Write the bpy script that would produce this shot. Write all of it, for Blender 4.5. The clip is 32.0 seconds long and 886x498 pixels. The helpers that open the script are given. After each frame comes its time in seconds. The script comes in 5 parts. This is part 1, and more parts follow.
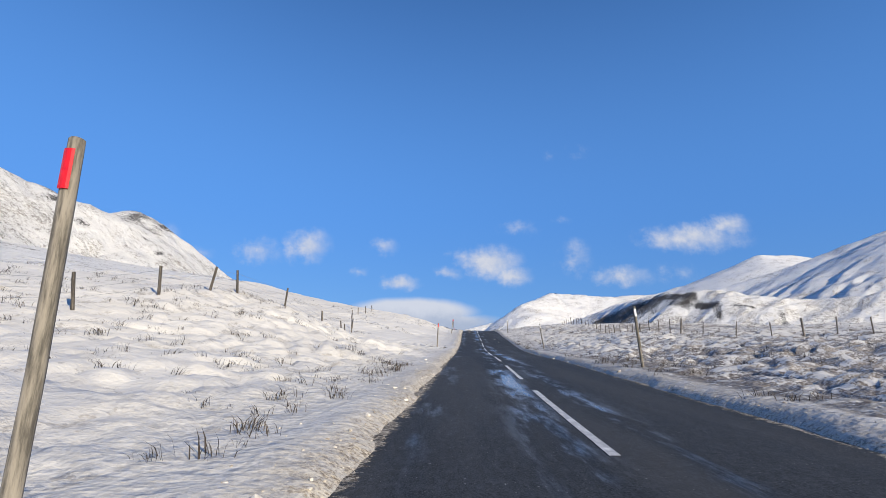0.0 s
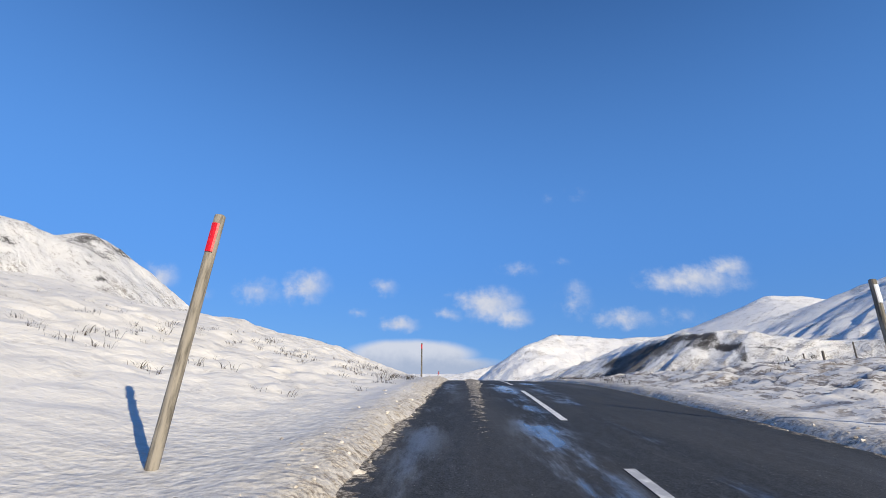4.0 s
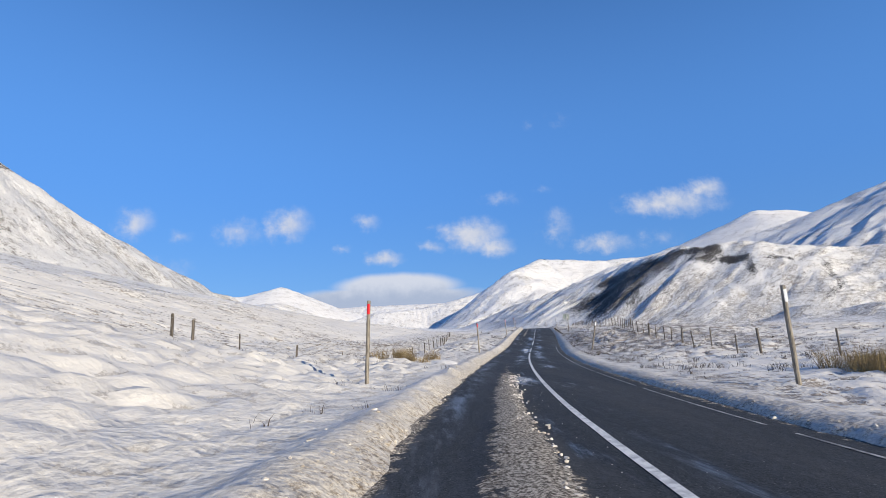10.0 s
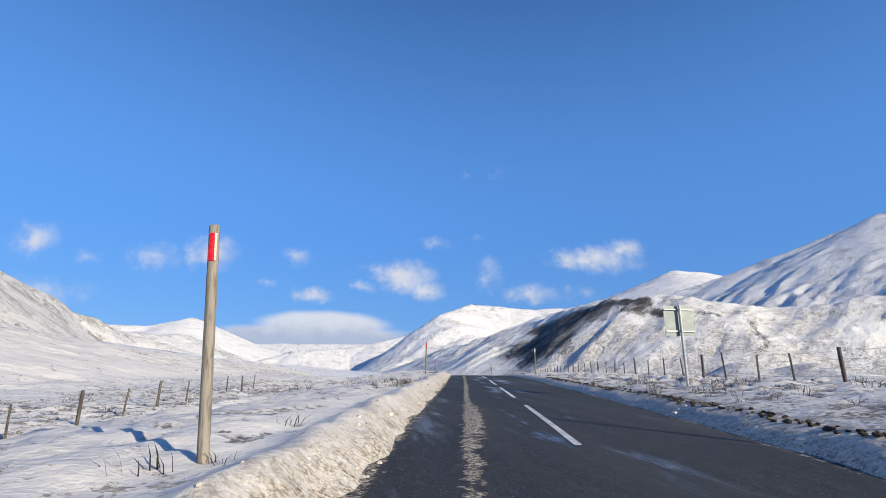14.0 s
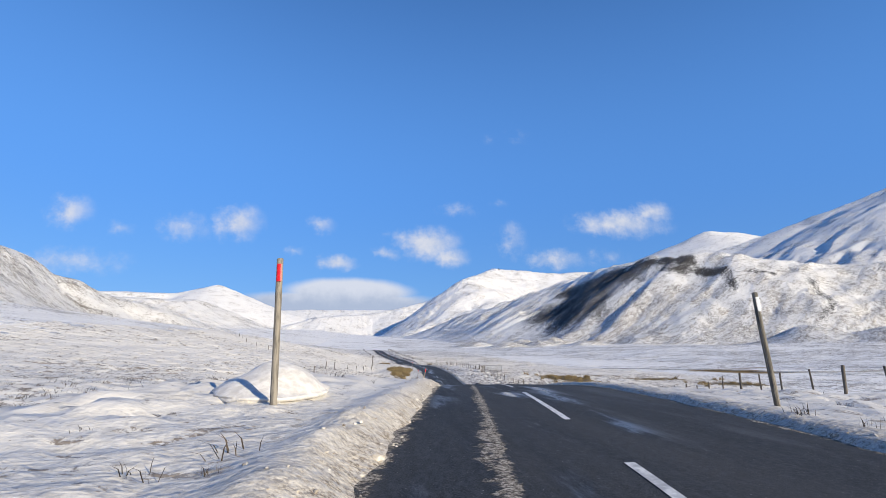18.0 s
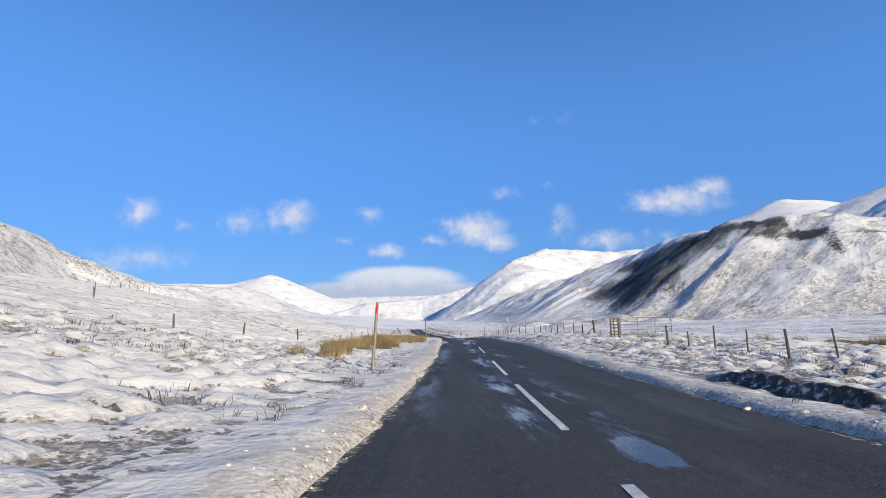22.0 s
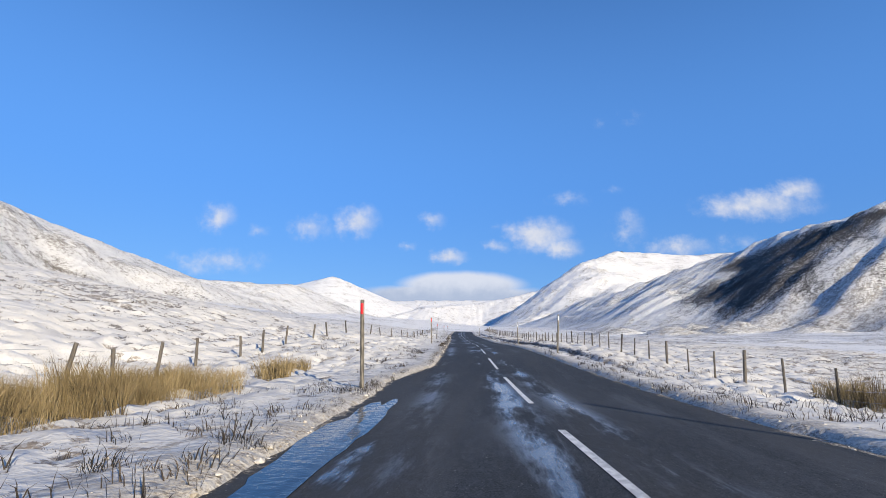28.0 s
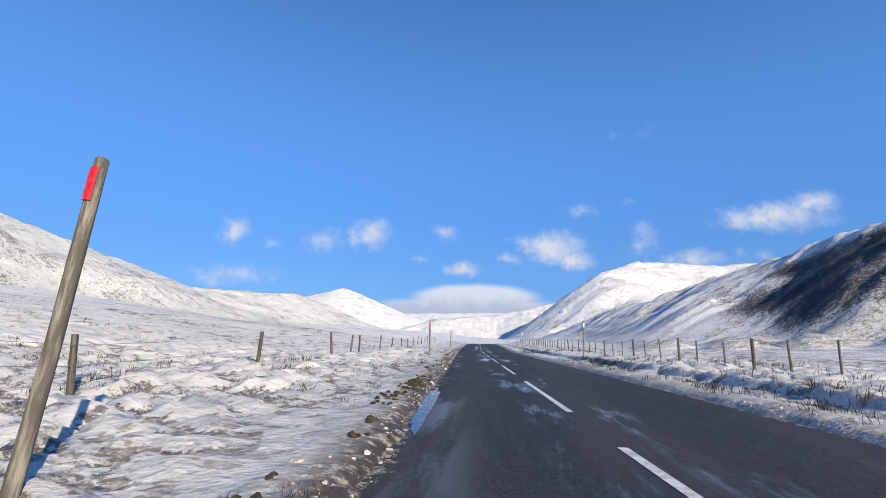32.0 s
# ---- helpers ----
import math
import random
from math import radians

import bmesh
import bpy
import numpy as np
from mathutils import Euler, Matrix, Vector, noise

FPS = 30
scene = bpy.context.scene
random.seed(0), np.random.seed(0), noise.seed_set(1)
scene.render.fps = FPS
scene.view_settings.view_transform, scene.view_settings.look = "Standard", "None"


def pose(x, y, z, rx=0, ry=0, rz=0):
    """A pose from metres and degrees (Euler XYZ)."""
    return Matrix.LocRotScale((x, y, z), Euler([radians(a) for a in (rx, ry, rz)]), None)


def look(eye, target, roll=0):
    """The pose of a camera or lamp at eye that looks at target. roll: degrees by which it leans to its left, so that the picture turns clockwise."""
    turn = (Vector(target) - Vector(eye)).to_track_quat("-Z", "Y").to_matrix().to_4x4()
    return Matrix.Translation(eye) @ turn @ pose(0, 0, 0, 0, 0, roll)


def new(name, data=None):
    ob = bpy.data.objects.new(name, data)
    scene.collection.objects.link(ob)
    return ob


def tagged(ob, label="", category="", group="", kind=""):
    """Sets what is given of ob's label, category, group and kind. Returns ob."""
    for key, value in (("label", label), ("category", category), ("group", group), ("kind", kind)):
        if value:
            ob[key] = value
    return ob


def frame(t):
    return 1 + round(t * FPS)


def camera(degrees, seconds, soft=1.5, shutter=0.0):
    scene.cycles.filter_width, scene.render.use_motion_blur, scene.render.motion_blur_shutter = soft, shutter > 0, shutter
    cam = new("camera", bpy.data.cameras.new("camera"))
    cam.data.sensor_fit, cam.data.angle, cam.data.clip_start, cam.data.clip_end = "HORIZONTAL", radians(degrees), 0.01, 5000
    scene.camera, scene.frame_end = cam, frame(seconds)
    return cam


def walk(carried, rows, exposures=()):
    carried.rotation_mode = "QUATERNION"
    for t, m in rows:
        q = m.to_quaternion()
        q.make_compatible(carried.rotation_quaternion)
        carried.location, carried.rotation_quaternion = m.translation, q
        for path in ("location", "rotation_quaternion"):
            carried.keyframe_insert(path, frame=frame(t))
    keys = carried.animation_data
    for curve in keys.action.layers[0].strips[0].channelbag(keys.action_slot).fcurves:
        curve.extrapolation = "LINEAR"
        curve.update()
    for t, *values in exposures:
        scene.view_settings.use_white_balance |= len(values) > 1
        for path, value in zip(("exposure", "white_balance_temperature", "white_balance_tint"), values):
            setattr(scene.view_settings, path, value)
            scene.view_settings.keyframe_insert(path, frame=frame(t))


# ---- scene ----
cam = camera(83.6, 32.0, soft=0.8)

# The drive: seconds, place, heading (left positive), pitch and lean in degrees.
DRIVE = [
    (0.0, -0.00, 0.00, 1.16, 0.01, 12.93, 0.62),
    (0.5, 0.44, 8.79, 1.56, 0.02, 13.71, 0.73),
    (1.0, 0.94, 17.56, 2.04, -0.09, 14.14, 0.83),
    (1.5, 1.39, 26.33, 2.53, -0.07, 14.27, 0.82),
    (2.0, 1.88, 35.09, 2.87, -0.08, 14.55, 0.89),
    (2.5, 2.27, 43.81, 3.37, 0.04, 15.14, 0.91),
    (3.0, 2.75, 52.50, 4.07, 0.08, 15.99, 1.10),
    (3.5, 3.23, 61.15, 4.97, 0.18, 16.68, 1.17),
    (4.0, 3.64, 69.77, 5.89, 0.10, 17.68, 0.89),
    (4.5, 4.08, 78.35, 6.89, 0.01, 17.62, 0.64),
    (5.0, 4.51, 86.91, 7.76, 0.20, 16.12, 0.43),
    (5.5, 4.89, 95.43, 8.34, 0.66, 13.89, 0.23),
    (6.0, 5.18, 103.91, 8.68, 1.15, 12.74, -0.15),
    (6.5, 5.37, 112.33, 8.83, 1.81, 11.57, -0.54),
    (7.0, 5.45, 120.68, 8.84, 2.57, 10.75, -0.98),
    (7.5, 5.38, 128.96, 8.69, 2.96, 10.27, -1.88),
    (8.0, 5.26, 137.17, 8.44, 2.79, 9.76, -2.89),
    (8.5, 5.23, 145.32, 8.23, 2.70, 9.78, -2.84),
    (9.0, 5.36, 153.40, 7.94, 2.27, 9.71, -2.55),
    (9.5, 5.60, 161.39, 7.62, 1.15, 9.78, -2.37),
    (10.0, 6.25, 169.34, 7.34, -1.96, 9.86, -1.99),
    (10.5, 7.00, 177.25, 7.14, -4.87, 10.17, -1.67),
    (11.0, 8.15, 185.16, 7.02, -6.41, 10.35, -1.24),
    (11.5, 9.50, 193.09, 6.91, -7.49, 10.42, -0.96),
    (12.0, 11.01, 201.05, 6.86, -8.68, 11.04, -1.10),
    (12.5, 12.67, 209.03, 6.85, -9.56, 11.89, -1.23),
    (13.0, 14.49, 217.02, 6.98, -10.09, 13.17, -0.70),
    (13.5, 16.32, 225.03, 7.33, -10.04, 14.42, 0.06),
    (14.0, 18.17, 233.10, 7.80, -9.93, 14.67, 0.47),
    (14.5, 19.96, 241.23, 8.19, -9.57, 13.94, 0.45),
    (15.0, 21.76, 249.42, 8.45, -9.43, 13.09, 0.38),
    (15.5, 23.55, 257.66, 8.72, -9.25, 13.05, 0.32),
    (16.0, 25.31, 265.95, 9.00, -8.95, 12.80, 0.29),
    (16.5, 27.02, 274.28, 9.20, -8.55, 11.98, 0.30),
    (17.0, 28.67, 282.67, 9.29, -8.12, 11.37, 0.45),
    (17.5, 30.25, 291.09, 9.29, -7.68, 11.48, 0.40),
    (18.0, 31.78, 299.55, 9.29, -7.25, 10.78, 0.28),
    (18.5, 33.31, 308.03, 9.26, -6.53, 10.82, 0.56),
    (19.0, 34.74, 316.53, 9.05, -5.88, 9.00, 0.34),
    (19.5, 35.97, 325.06, 8.39, -5.25, 5.57, 0.09),
    (20.0, 37.02, 333.63, 7.31, -4.74, 4.13, -0.59),
    (20.5, 37.93, 342.24, 6.23, -3.91, 4.27, -0.79),
    (21.0, 38.80, 350.89, 5.34, -2.89, 5.72, -0.73),
    (21.5, 39.53, 359.56, 4.57, -2.08, 7.62, -0.77),
    (22.0, 40.24, 368.28, 4.17, -1.59, 9.15, -0.82),
    (22.5, 40.80, 377.03, 3.97, -1.14, 9.91, -0.71),
    (23.0, 41.30, 385.80, 3.92, -0.64, 10.70, -0.52),
    (23.5, 41.71, 394.59, 4.00, 0.01, 11.61, -0.43),
    (24.0, 42.04, 403.41, 4.14, 0.55, 11.60, -0.17),
    (24.5, 42.49, 412.24, 4.00, 1.05, 11.50, 0.29),
    (25.0, 42.60, 421.11, 3.94, 1.67, 11.52, 0.58),
    (25.5, 42.70, 430.00, 4.00, 2.31, 11.54, 0.73),
    (26.0, 42.66, 438.92, 3.99, 3.44, 10.67, 0.66),
    (26.5, 42.49, 447.86, 3.82, 4.23, 9.75, 0.64),
    (27.0, 42.24, 456.81, 3.56, 4.64, 9.46, 0.69),
    (27.5, 41.94, 465.77, 3.30, 4.93, 9.76, 0.79),
    (28.0, 41.49, 474.73, 2.90, 5.61, 9.80, 0.79),
    (28.5, 40.95, 483.67, 2.65, 6.18, 10.56, 0.96),
    (29.0, 40.34, 492.64, 2.68, 6.55, 11.08, 1.02),
    (29.5, 39.77, 501.61, 2.88, 6.88, 11.31, 1.04),
    (30.0, 39.20, 510.59, 3.04, 7.17, 11.20, 1.16),
    (30.5, 38.54, 519.54, 3.16, 7.39, 11.20, 1.20),
    (31.0, 37.80, 528.49, 3.10, 7.39, 11.06, 1.13),
    (31.5, 37.12, 537.45, 3.12, 7.26, 11.17, 1.08),
    (32.0, 36.47, 546.40, 3.14, 7.16, 11.25, 1.05),
]
walk(cam, [(t, pose(x, y, z, 90 + p, 0, h) @ pose(0, 0, 0, 0, 0, r)) for t, x, y, z, h, p, r in DRIVE],
     [(0.0, 0.30), (9.0, 0.31), (12.0, 0.38), (18.0, 0.39), (23.0, 0.44), (32.0, 0.44)])

# ---- world and sun ----
SUN_EL, SUN_AZ = radians(20.5), radians(142)          # azimuth clockwise from +y
world = bpy.data.worlds.new("sky")
scene.world = world
world.use_nodes = True
wt = world.node_tree
wt.nodes.clear()


def add(tree, kind, links=()):
    """A node; links: (input, source socket or value)."""
    n = tree.nodes.new(kind)
    for k, v in links:
        if isinstance(v, bpy.types.NodeSocket):
            tree.links.new(v, n.inputs[k])
        else:
            n.inputs[k].default_value = v
    return n


def calc(tree, op, a, b=None, c=None, clamp=False):
    links = [(0, a)] + ([(1, b)] if b is not None else []) + ([(2, c)] if c is not None else [])
    n = add(tree, "ShaderNodeMath", links)
    n.operation, n.use_clamp = op, clamp
    return n.outputs[0]


def ramp(tree, v, lo, hi, a=0.0, b=1.0):
    n = add(tree, "ShaderNodeMapRange")
    n.interpolation_type = "SMOOTHSTEP"
    for k, value in enumerate((v, lo, hi, a, b)):
        if isinstance(value, bpy.types.NodeSocket):
            tree.links.new(value, n.inputs[k])
        else:
            n.inputs[k].default_value = value
    return n.outputs[0]


def blend(tree, f, a, b, mode="MIX"):
    n = add(tree, "ShaderNodeMix")
    n.data_type, n.blend_type = "RGBA", mode
    if isinstance(f, bpy.types.NodeSocket):
        tree.links.new(f, n.inputs[0])
    else:
        n.inputs[0].default_value = f
    for k, v in ((6, a), (7, b)):
        if isinstance(v, bpy.types.NodeSocket):
            tree.links.new(v, n.inputs[k])
        else:
            n.inputs[k].default_value = (*v, 1)
    return n.outputs[2]


def vec(tree, op, a, b, scale=None):
    n = add(tree, "ShaderNodeVectorMath")
    n.operation = op
    tree.links.new(a, n.inputs[0])
    if scale is not None:
        n.inputs["Scale"].default_value = scale
    elif isinstance(b, bpy.types.NodeSocket):
        tree.links.new(b, n.inputs[1])
    else:
        n.inputs[1].default_value = b
    return n.outputs[0]


sky = add(wt, "ShaderNodeTexSky")
sky.sky_type, sky.sun_disc, sky.sun_elevation, sky.sun_rotation = "NISHITA", False, SUN_EL, SUN_AZ
sky.altitude, sky.air_density, sky.dust_density, sky.ozone_density = 600, 1.0, 0.2, 4.0
deep = add(wt, "ShaderNodeHueSaturation", [("Saturation", 1.22), ("Value", 1.0), ("Color", sky.outputs[0])]).outputs[0]

# fair-weather clouds: direction as seen from the road, spread sideways and upwards
way = add(wt, "ShaderNodeTexCoord").outputs["Generated"]
split = add(wt, "ShaderNodeSeparateXYZ", [(0, way)])
ahead = calc(wt, "MAXIMUM", split.outputs[1], 0.15)
flat = add(wt, "ShaderNodeCombineXYZ", [(0, calc(wt, "DIVIDE", split.outputs[0], ahead)), (1, calc(wt, "DIVIDE", split.outputs[2], ahead))]).outputs[0]
wisp = add(wt, "ShaderNodeTexNoise", [("Vector", flat), ("Scale", 26.0), ("Detail", 8.0), ("Roughness", 0.62)])
shift = vec(wt, "SCALE", vec(wt, "SUBTRACT", wisp.outputs["Color"], (0.5, 0.5, 0.5)), None, 0.035)
bent = vec(wt, "ADD", flat, shift)
HIGH_CLOUDS = (
    (-0.591, 0.245, 0.069, 0.060, 0.80), (-0.498, 0.212, 0.048, 0.030, 0.50), (-0.382, 0.221, 0.092, 0.049, 0.60),
    (-0.279, 0.232, 0.076, 0.062, 0.90), (-0.121, 0.232, 0.050, 0.034, 0.60), (-0.090, 0.159, 0.072, 0.029, 0.90),
    (-0.173, 0.179, 0.039, 0.015, 0.50), (0.097, 0.203, 0.105, 0.057, 1.10), (0.144, 0.175, 0.067, 0.038, 0.90),
    (0.013, 0.180, 0.054, 0.026, 0.60), (0.161, 0.274, 0.069, 0.033, 0.50),
)
LOW_CLOUDS = (
    (0.247, 0.295, 0.045, 0.020, 0.30), (0.273, 0.215, 0.062, 0.067, 0.55), (0.363, 0.176, 0.113, 0.039, 0.80),
    (0.522, 0.259, 0.177, 0.052, 1.00), (0.597, 0.288, 0.078, 0.045, 0.90), (0.004, 0.217, 0.034, 0.016, 0.40),
    (0.230, 0.442, 0.043, 0.027, 0.25), (0.294, 0.450, 0.056, 0.033, 0.30), (-0.591, 0.148, 0.197, 0.048, 0.60),
    (0.484, 0.186, 0.093, 0.042, 0.40),
)
CLOUDS = HIGH_CLOUDS + LOW_CLOUDS
# lens-shaped bank lying on the far mountain: white cap, grey underside
BANK = ((-0.06, 0.099, 0.150, 0.034), (-0.08, 0.080, 0.230, 0.026), (-0.08, 0.060, 0.270, 0.026))
cover = None
for cx, cy, rx, ry, thick in CLOUDS:
    rx, ry = rx * 0.86, ry * 0.84
    m = add(wt, "ShaderNodeMapping", [("Vector", bent), ("Location", (-cx / rx, -cy / ry, 0)), ("Scale", (1 / rx, 1 / ry, 1))])
    ball = add(wt, "ShaderNodeTexGradient", [(0, m.outputs[0])])
    ball.gradient_type = "SPHERICAL"
    g = calc(wt, "MULTIPLY", ball.outputs[0], thick)
    cover = g if cover is None else calc(wt, "MAXIMUM", cover, g)
fray = calc(wt, "MULTIPLY_ADD", wisp.outputs[0], 0.9, -0.5)
cover = ramp(wt, calc(wt, "ADD", cover, calc(wt, "MULTIPLY", fray, ramp(wt, cover, 0.0, 0.25))), 0.06, 0.95)
cover = calc(wt, "MULTIPLY", calc(wt, "MULTIPLY", cover, 0.9), ramp(wt, split.outputs[1], 0.3, 0.4))
smooth = vec(wt, "ADD", flat, vec(wt, "SCALE", shift, None, 0.22))
bank = None
for cx, cy, rx, ry in BANK:
    m = add(wt, "ShaderNodeMapping", [("Vector", smooth), ("Location", (-cx / rx, -cy / ry, 0)), ("Scale", (1 / rx, 1 / ry, 1))])
    ball = add(wt, "ShaderNodeTexGradient", [(0, m.outputs[0])])
    ball.gradient_type = "SPHERICAL"
    bank = ball.outputs[0] if bank is None else calc(wt, "MAXIMUM", bank, ball.outputs[0])
bank = calc(wt, "MULTIPLY", ramp(wt, bank, 0.02, 0.40, 0.0, 0.93), ramp(wt, split.outputs[1], 0.3, 0.4))
rise = add(wt, "ShaderNodeSeparateXYZ", [(0, smooth)]).outputs[1]
bank_colour = blend(wt, ramp(wt, calc(wt, "ADD", rise, calc(wt, "MULTIPLY_ADD", wisp.outputs[0], 0.05, -0.025)), 0.070, 0.112), (4.0, 4.6, 5.9), (6.3, 6.6, 7.4))
lit = blend(wt, ramp(wt, wisp.outputs[0], 0.35, 0.65), (5.2, 5.7, 6.9), (6.6, 6.7, 7.2))
clear = blend(wt, ramp(wt, split.outputs[2], 0.0, 0.30), (1.45, 3.45, 7.3), blend(wt, ramp(wt, split.outputs[2], 0.26, 1.0), (1.05, 3.0, 7.6), (0.12, 0.45, 1.7)))
clear = vec(wt, "MULTIPLY", clear, add(wt, "ShaderNodeCombineXYZ", [(k, ramp(wt, split.outputs[0], -0.7, 0.7, 1.12, 0.92)) for k in range(3)]).outputs[0])
deep = blend(wt, 0.85, deep, clear)
sky_colour = blend(wt, bank, blend(wt, cover, deep, lit), bank_colour)
bg = add(wt, "ShaderNodeBackground", [("Color", sky_colour), ("Strength", 0.086)])
add(wt, "ShaderNodeOutputWorld", [(0, bg.outputs[0])])

sun = new("sun", bpy.data.lights.new("sun", "SUN"))
sun.data.energy, sun.data.angle, sun.data.color = 4.6, radians(0.53), (1.0, 0.88, 0.67)
sun.matrix_world = look((0, 0, 0), (-math.sin(SUN_AZ) * math.cos(SUN_EL), -math.cos(SUN_AZ) * math.cos(SUN_EL), -math.sin(SUN_EL)))

# ---- the road's line ----
D = np.array(DRIVE)
HEIGHT = 1.164
LANE = (1.51, 1.54, 1.57, 1.56, 1.53, 1.47, 1.56, 1.55, 1.56, 1.61, 1.67, 1.49, 1.23, 1.40, 1.59, 1.52, 1.48, 1.65, 1.79, 1.70)
lane = np.interp(D[:, 2], np.arange(20) * 30.0, LANE)
line_y = np.concatenate([[-200, -60], D[:, 2], [600, 650, 700, 800, 1000, 1500, 6000]])
line_x = np.concatenate([[-14, -3], D[:, 1] + lane, [34.1, 31.4, 29, 22, 8, -10, -10]])
line_z = np.concatenate([[-4, -1.4], D[:, 3] - HEIGHT, [2.75, 4.05, 3.6, 2.5, 6, 20, 40]])
ys = np.arange(-200, 1600, 0.5)


def smoothed(v, n):
    k = np.hanning(2 * n + 1)
    p = np.concatenate([np.full(n, v[0]), v, np.full(n, v[-1])])
    return np.convolve(p, k / k.sum(), "valid")


sx, sz = smoothed(np.interp(ys, line_y, line_x), 16), smoothed(np.interp(ys, line_y, line_z), 14)


def road_x(y):
    return np.interp(y, ys, sx)


def road_z(y):
    return np.interp(y, ys, sz)


def edge_left(y):
    return np.interp(y, (0, 395, 405, 420, 428, 470, 478, 490, 496), (2.58, 2.58, 2.7, 2.9, 2.6, 2.6, 3.6, 3.6, 2.62))


def edge_right(y):
    return np.interp(y, (0, 10, 57, 125, 190, 290, 360, 427, 515, 600), (2.8, 3.1, 3.4, 2.9, 2.55, 3.15, 3.1, 3.7, 3.4, 3.3))


# ---- noise ----
def hashed(ix, iy, seed):
    h = (ix * 374761393 + iy * 668265263 + seed * 1442695041) & 0xFFFFFFFF
    h = ((h ^ (h >> 13)) * 1274126177) & 0xFFFFFFFF
    return ((h ^ (h >> 16)) & 0xFFFF) / 65535.0


def vnoise(x, y, seed=0):
    ix, iy = np.floor(x).astype(np.int64), np.floor(y).astype(np.int64)
    fx, fy = x - ix, y - iy
    fx, fy = fx * fx * (3 - 2 * fx), fy * fy * (3 - 2 * fy)
    a, b = hashed(ix, iy, seed), hashed(ix + 1, iy, seed)
    c, d = hashed(ix, iy + 1, seed), hashed(ix + 1, iy + 1, seed)
    return a + (b - a) * fx + (c - a) * fy + (a - b - c + d) * fx * fy


def fbm(x, y, octaves=4, seed=0):
    v, amp, tot = 0, 1.0, 0.0
    for k in range(octaves):
        v, tot = v + amp * vnoise(x, y, seed + k), tot + amp
        x, y, amp = x * 2.03 + 17.1, y * 2.03 - 9.7, amp * 0.5
    return v / tot - 0.5


# ---- the lie of the land ----
# heights over the road at distances from its edge, station by station
LEFT_D = (0.0, 2.0, 4.5, 10.5, 27.0, 57.0, 117.0, 212.0)
LEFT_FIRST = {
    -40: (0.08, 0.25, 0.8, 2.2, 5.5, 9.5, 20, 45),
    8: (0.08, 0.25, 0.6, 1.0, 4.5, 9.0, 20, 45),
    15: (0.08, 0.25, 0.7, 1.5, 5.0, 9.5, 20, 45),
    20: (0.08, 0.25, 0.9, 2.9, 4.9, 8.8, 20, 45),
    25: (0.08, 0.25, 0.9, 3.6, 5.2, 8.8, 20, 45),
    31: (0.08, 0.25, 0.7, 2.9, 4.7, 8.5, 20, 45),
    37: (0.08, 0.22, 0.5, 1.7, 4.2, 8.2, 19, 44),
    48: (0.08, 0.15, 0.3, 0.9, 3.3, 7.4, 18.5, 43),
    62: (0.08, 0.2, 0.55, 1.8, 3.8, 7.3, 18, 42),
    110: (0.08, 0.2, 0.9, 3.1, 6.0, 10.9, 21.5, 41),
    146: (0.08, 0.3, 1.2, 3.6, 8.5, 16.5, 24, 40),
    170: (0.08, 0.3, 1.0, 3.2, 7.6, 15, 23, 38),
    182: (0.08, 0.25, 0.7, 2.4, 7, 14, 24, 42),
}
LEFT_SECOND = {
    196: (0.08, 0.25, 0.3, 0.2, 4.5, 14.5, 29, 46),
    204: (0.08, 0.3, 0.25, -0.5, 2.5, 13, 29, 46),
    233: (0.08, 0.3, 0.2, -0.95, 0.3, 10, 26, 45),
    256: (0.08, 0.3, 0.1, -1.4, -0.8, 7.5, 23, 43),
    300: (0.08, 0.3, 0.2, -0.8, -0.3, 5.5, 19, 38),
    340: (0.08, 0.3, 0.3, 0.3, 1.8, 5, 14, 32),
    360: (0.08, 0.3, 0.7, 1.8, 3.6, 6.5, 15, 31),
    385: (0.08, 0.2, 0.5, 1.6, 4.5, 9, 17, 30),
    398: (0.08, 0.15, 0.1, 0.4, 4.0, 9, 17, 30),
}
LEFT_THIRD = {
    424: (0.08, 0.12, 0.0, -0.3, 3.5, 9, 17, 29),
    455: (0.08, 0.25, 0.3, 0.4, 4.0, 10, 18, 28),
    474: (0.08, 0.2, 0.3, 0.7, 4.0, 10, 18, 28),
    488: (0.03, 0.05, -0.15, -0.65, 3.2, 9.5, 18, 28),
    497: (0.08, 0.1, 0.1, 0.3, 4.0, 10, 18, 28),
    512: (0.08, 0.15, 0.4, 1.3, 4.4, 10, 18, 28),
    528: (0.08, 0.15, 0.4, 1.1, 3.8, 9.5, 18, 28),
    545: (0.08, 0.15, 0.3, 0.1, 2.6, 7.5, 16, 28),
    570: (0.08, 0.15, 0.3, 0.1, 2.4, 7, 15, 27),
    800: (0.1, 0.4, 0.3, 0.3, 1.0, 2.0, 8, 20),
}
LEFT_LAST = {
    1600: (0.1, 0.4, 0.3, 0.3, 1.0, 2.0, 8, 20),
}
LEFT = {**LEFT_FIRST, **LEFT_SECOND, **LEFT_THIRD, **LEFT_LAST}
RIGHT_D = (0.0, 1.2, 4.0, 9.5, 27.0, 57.0, 117.0, 247.0)
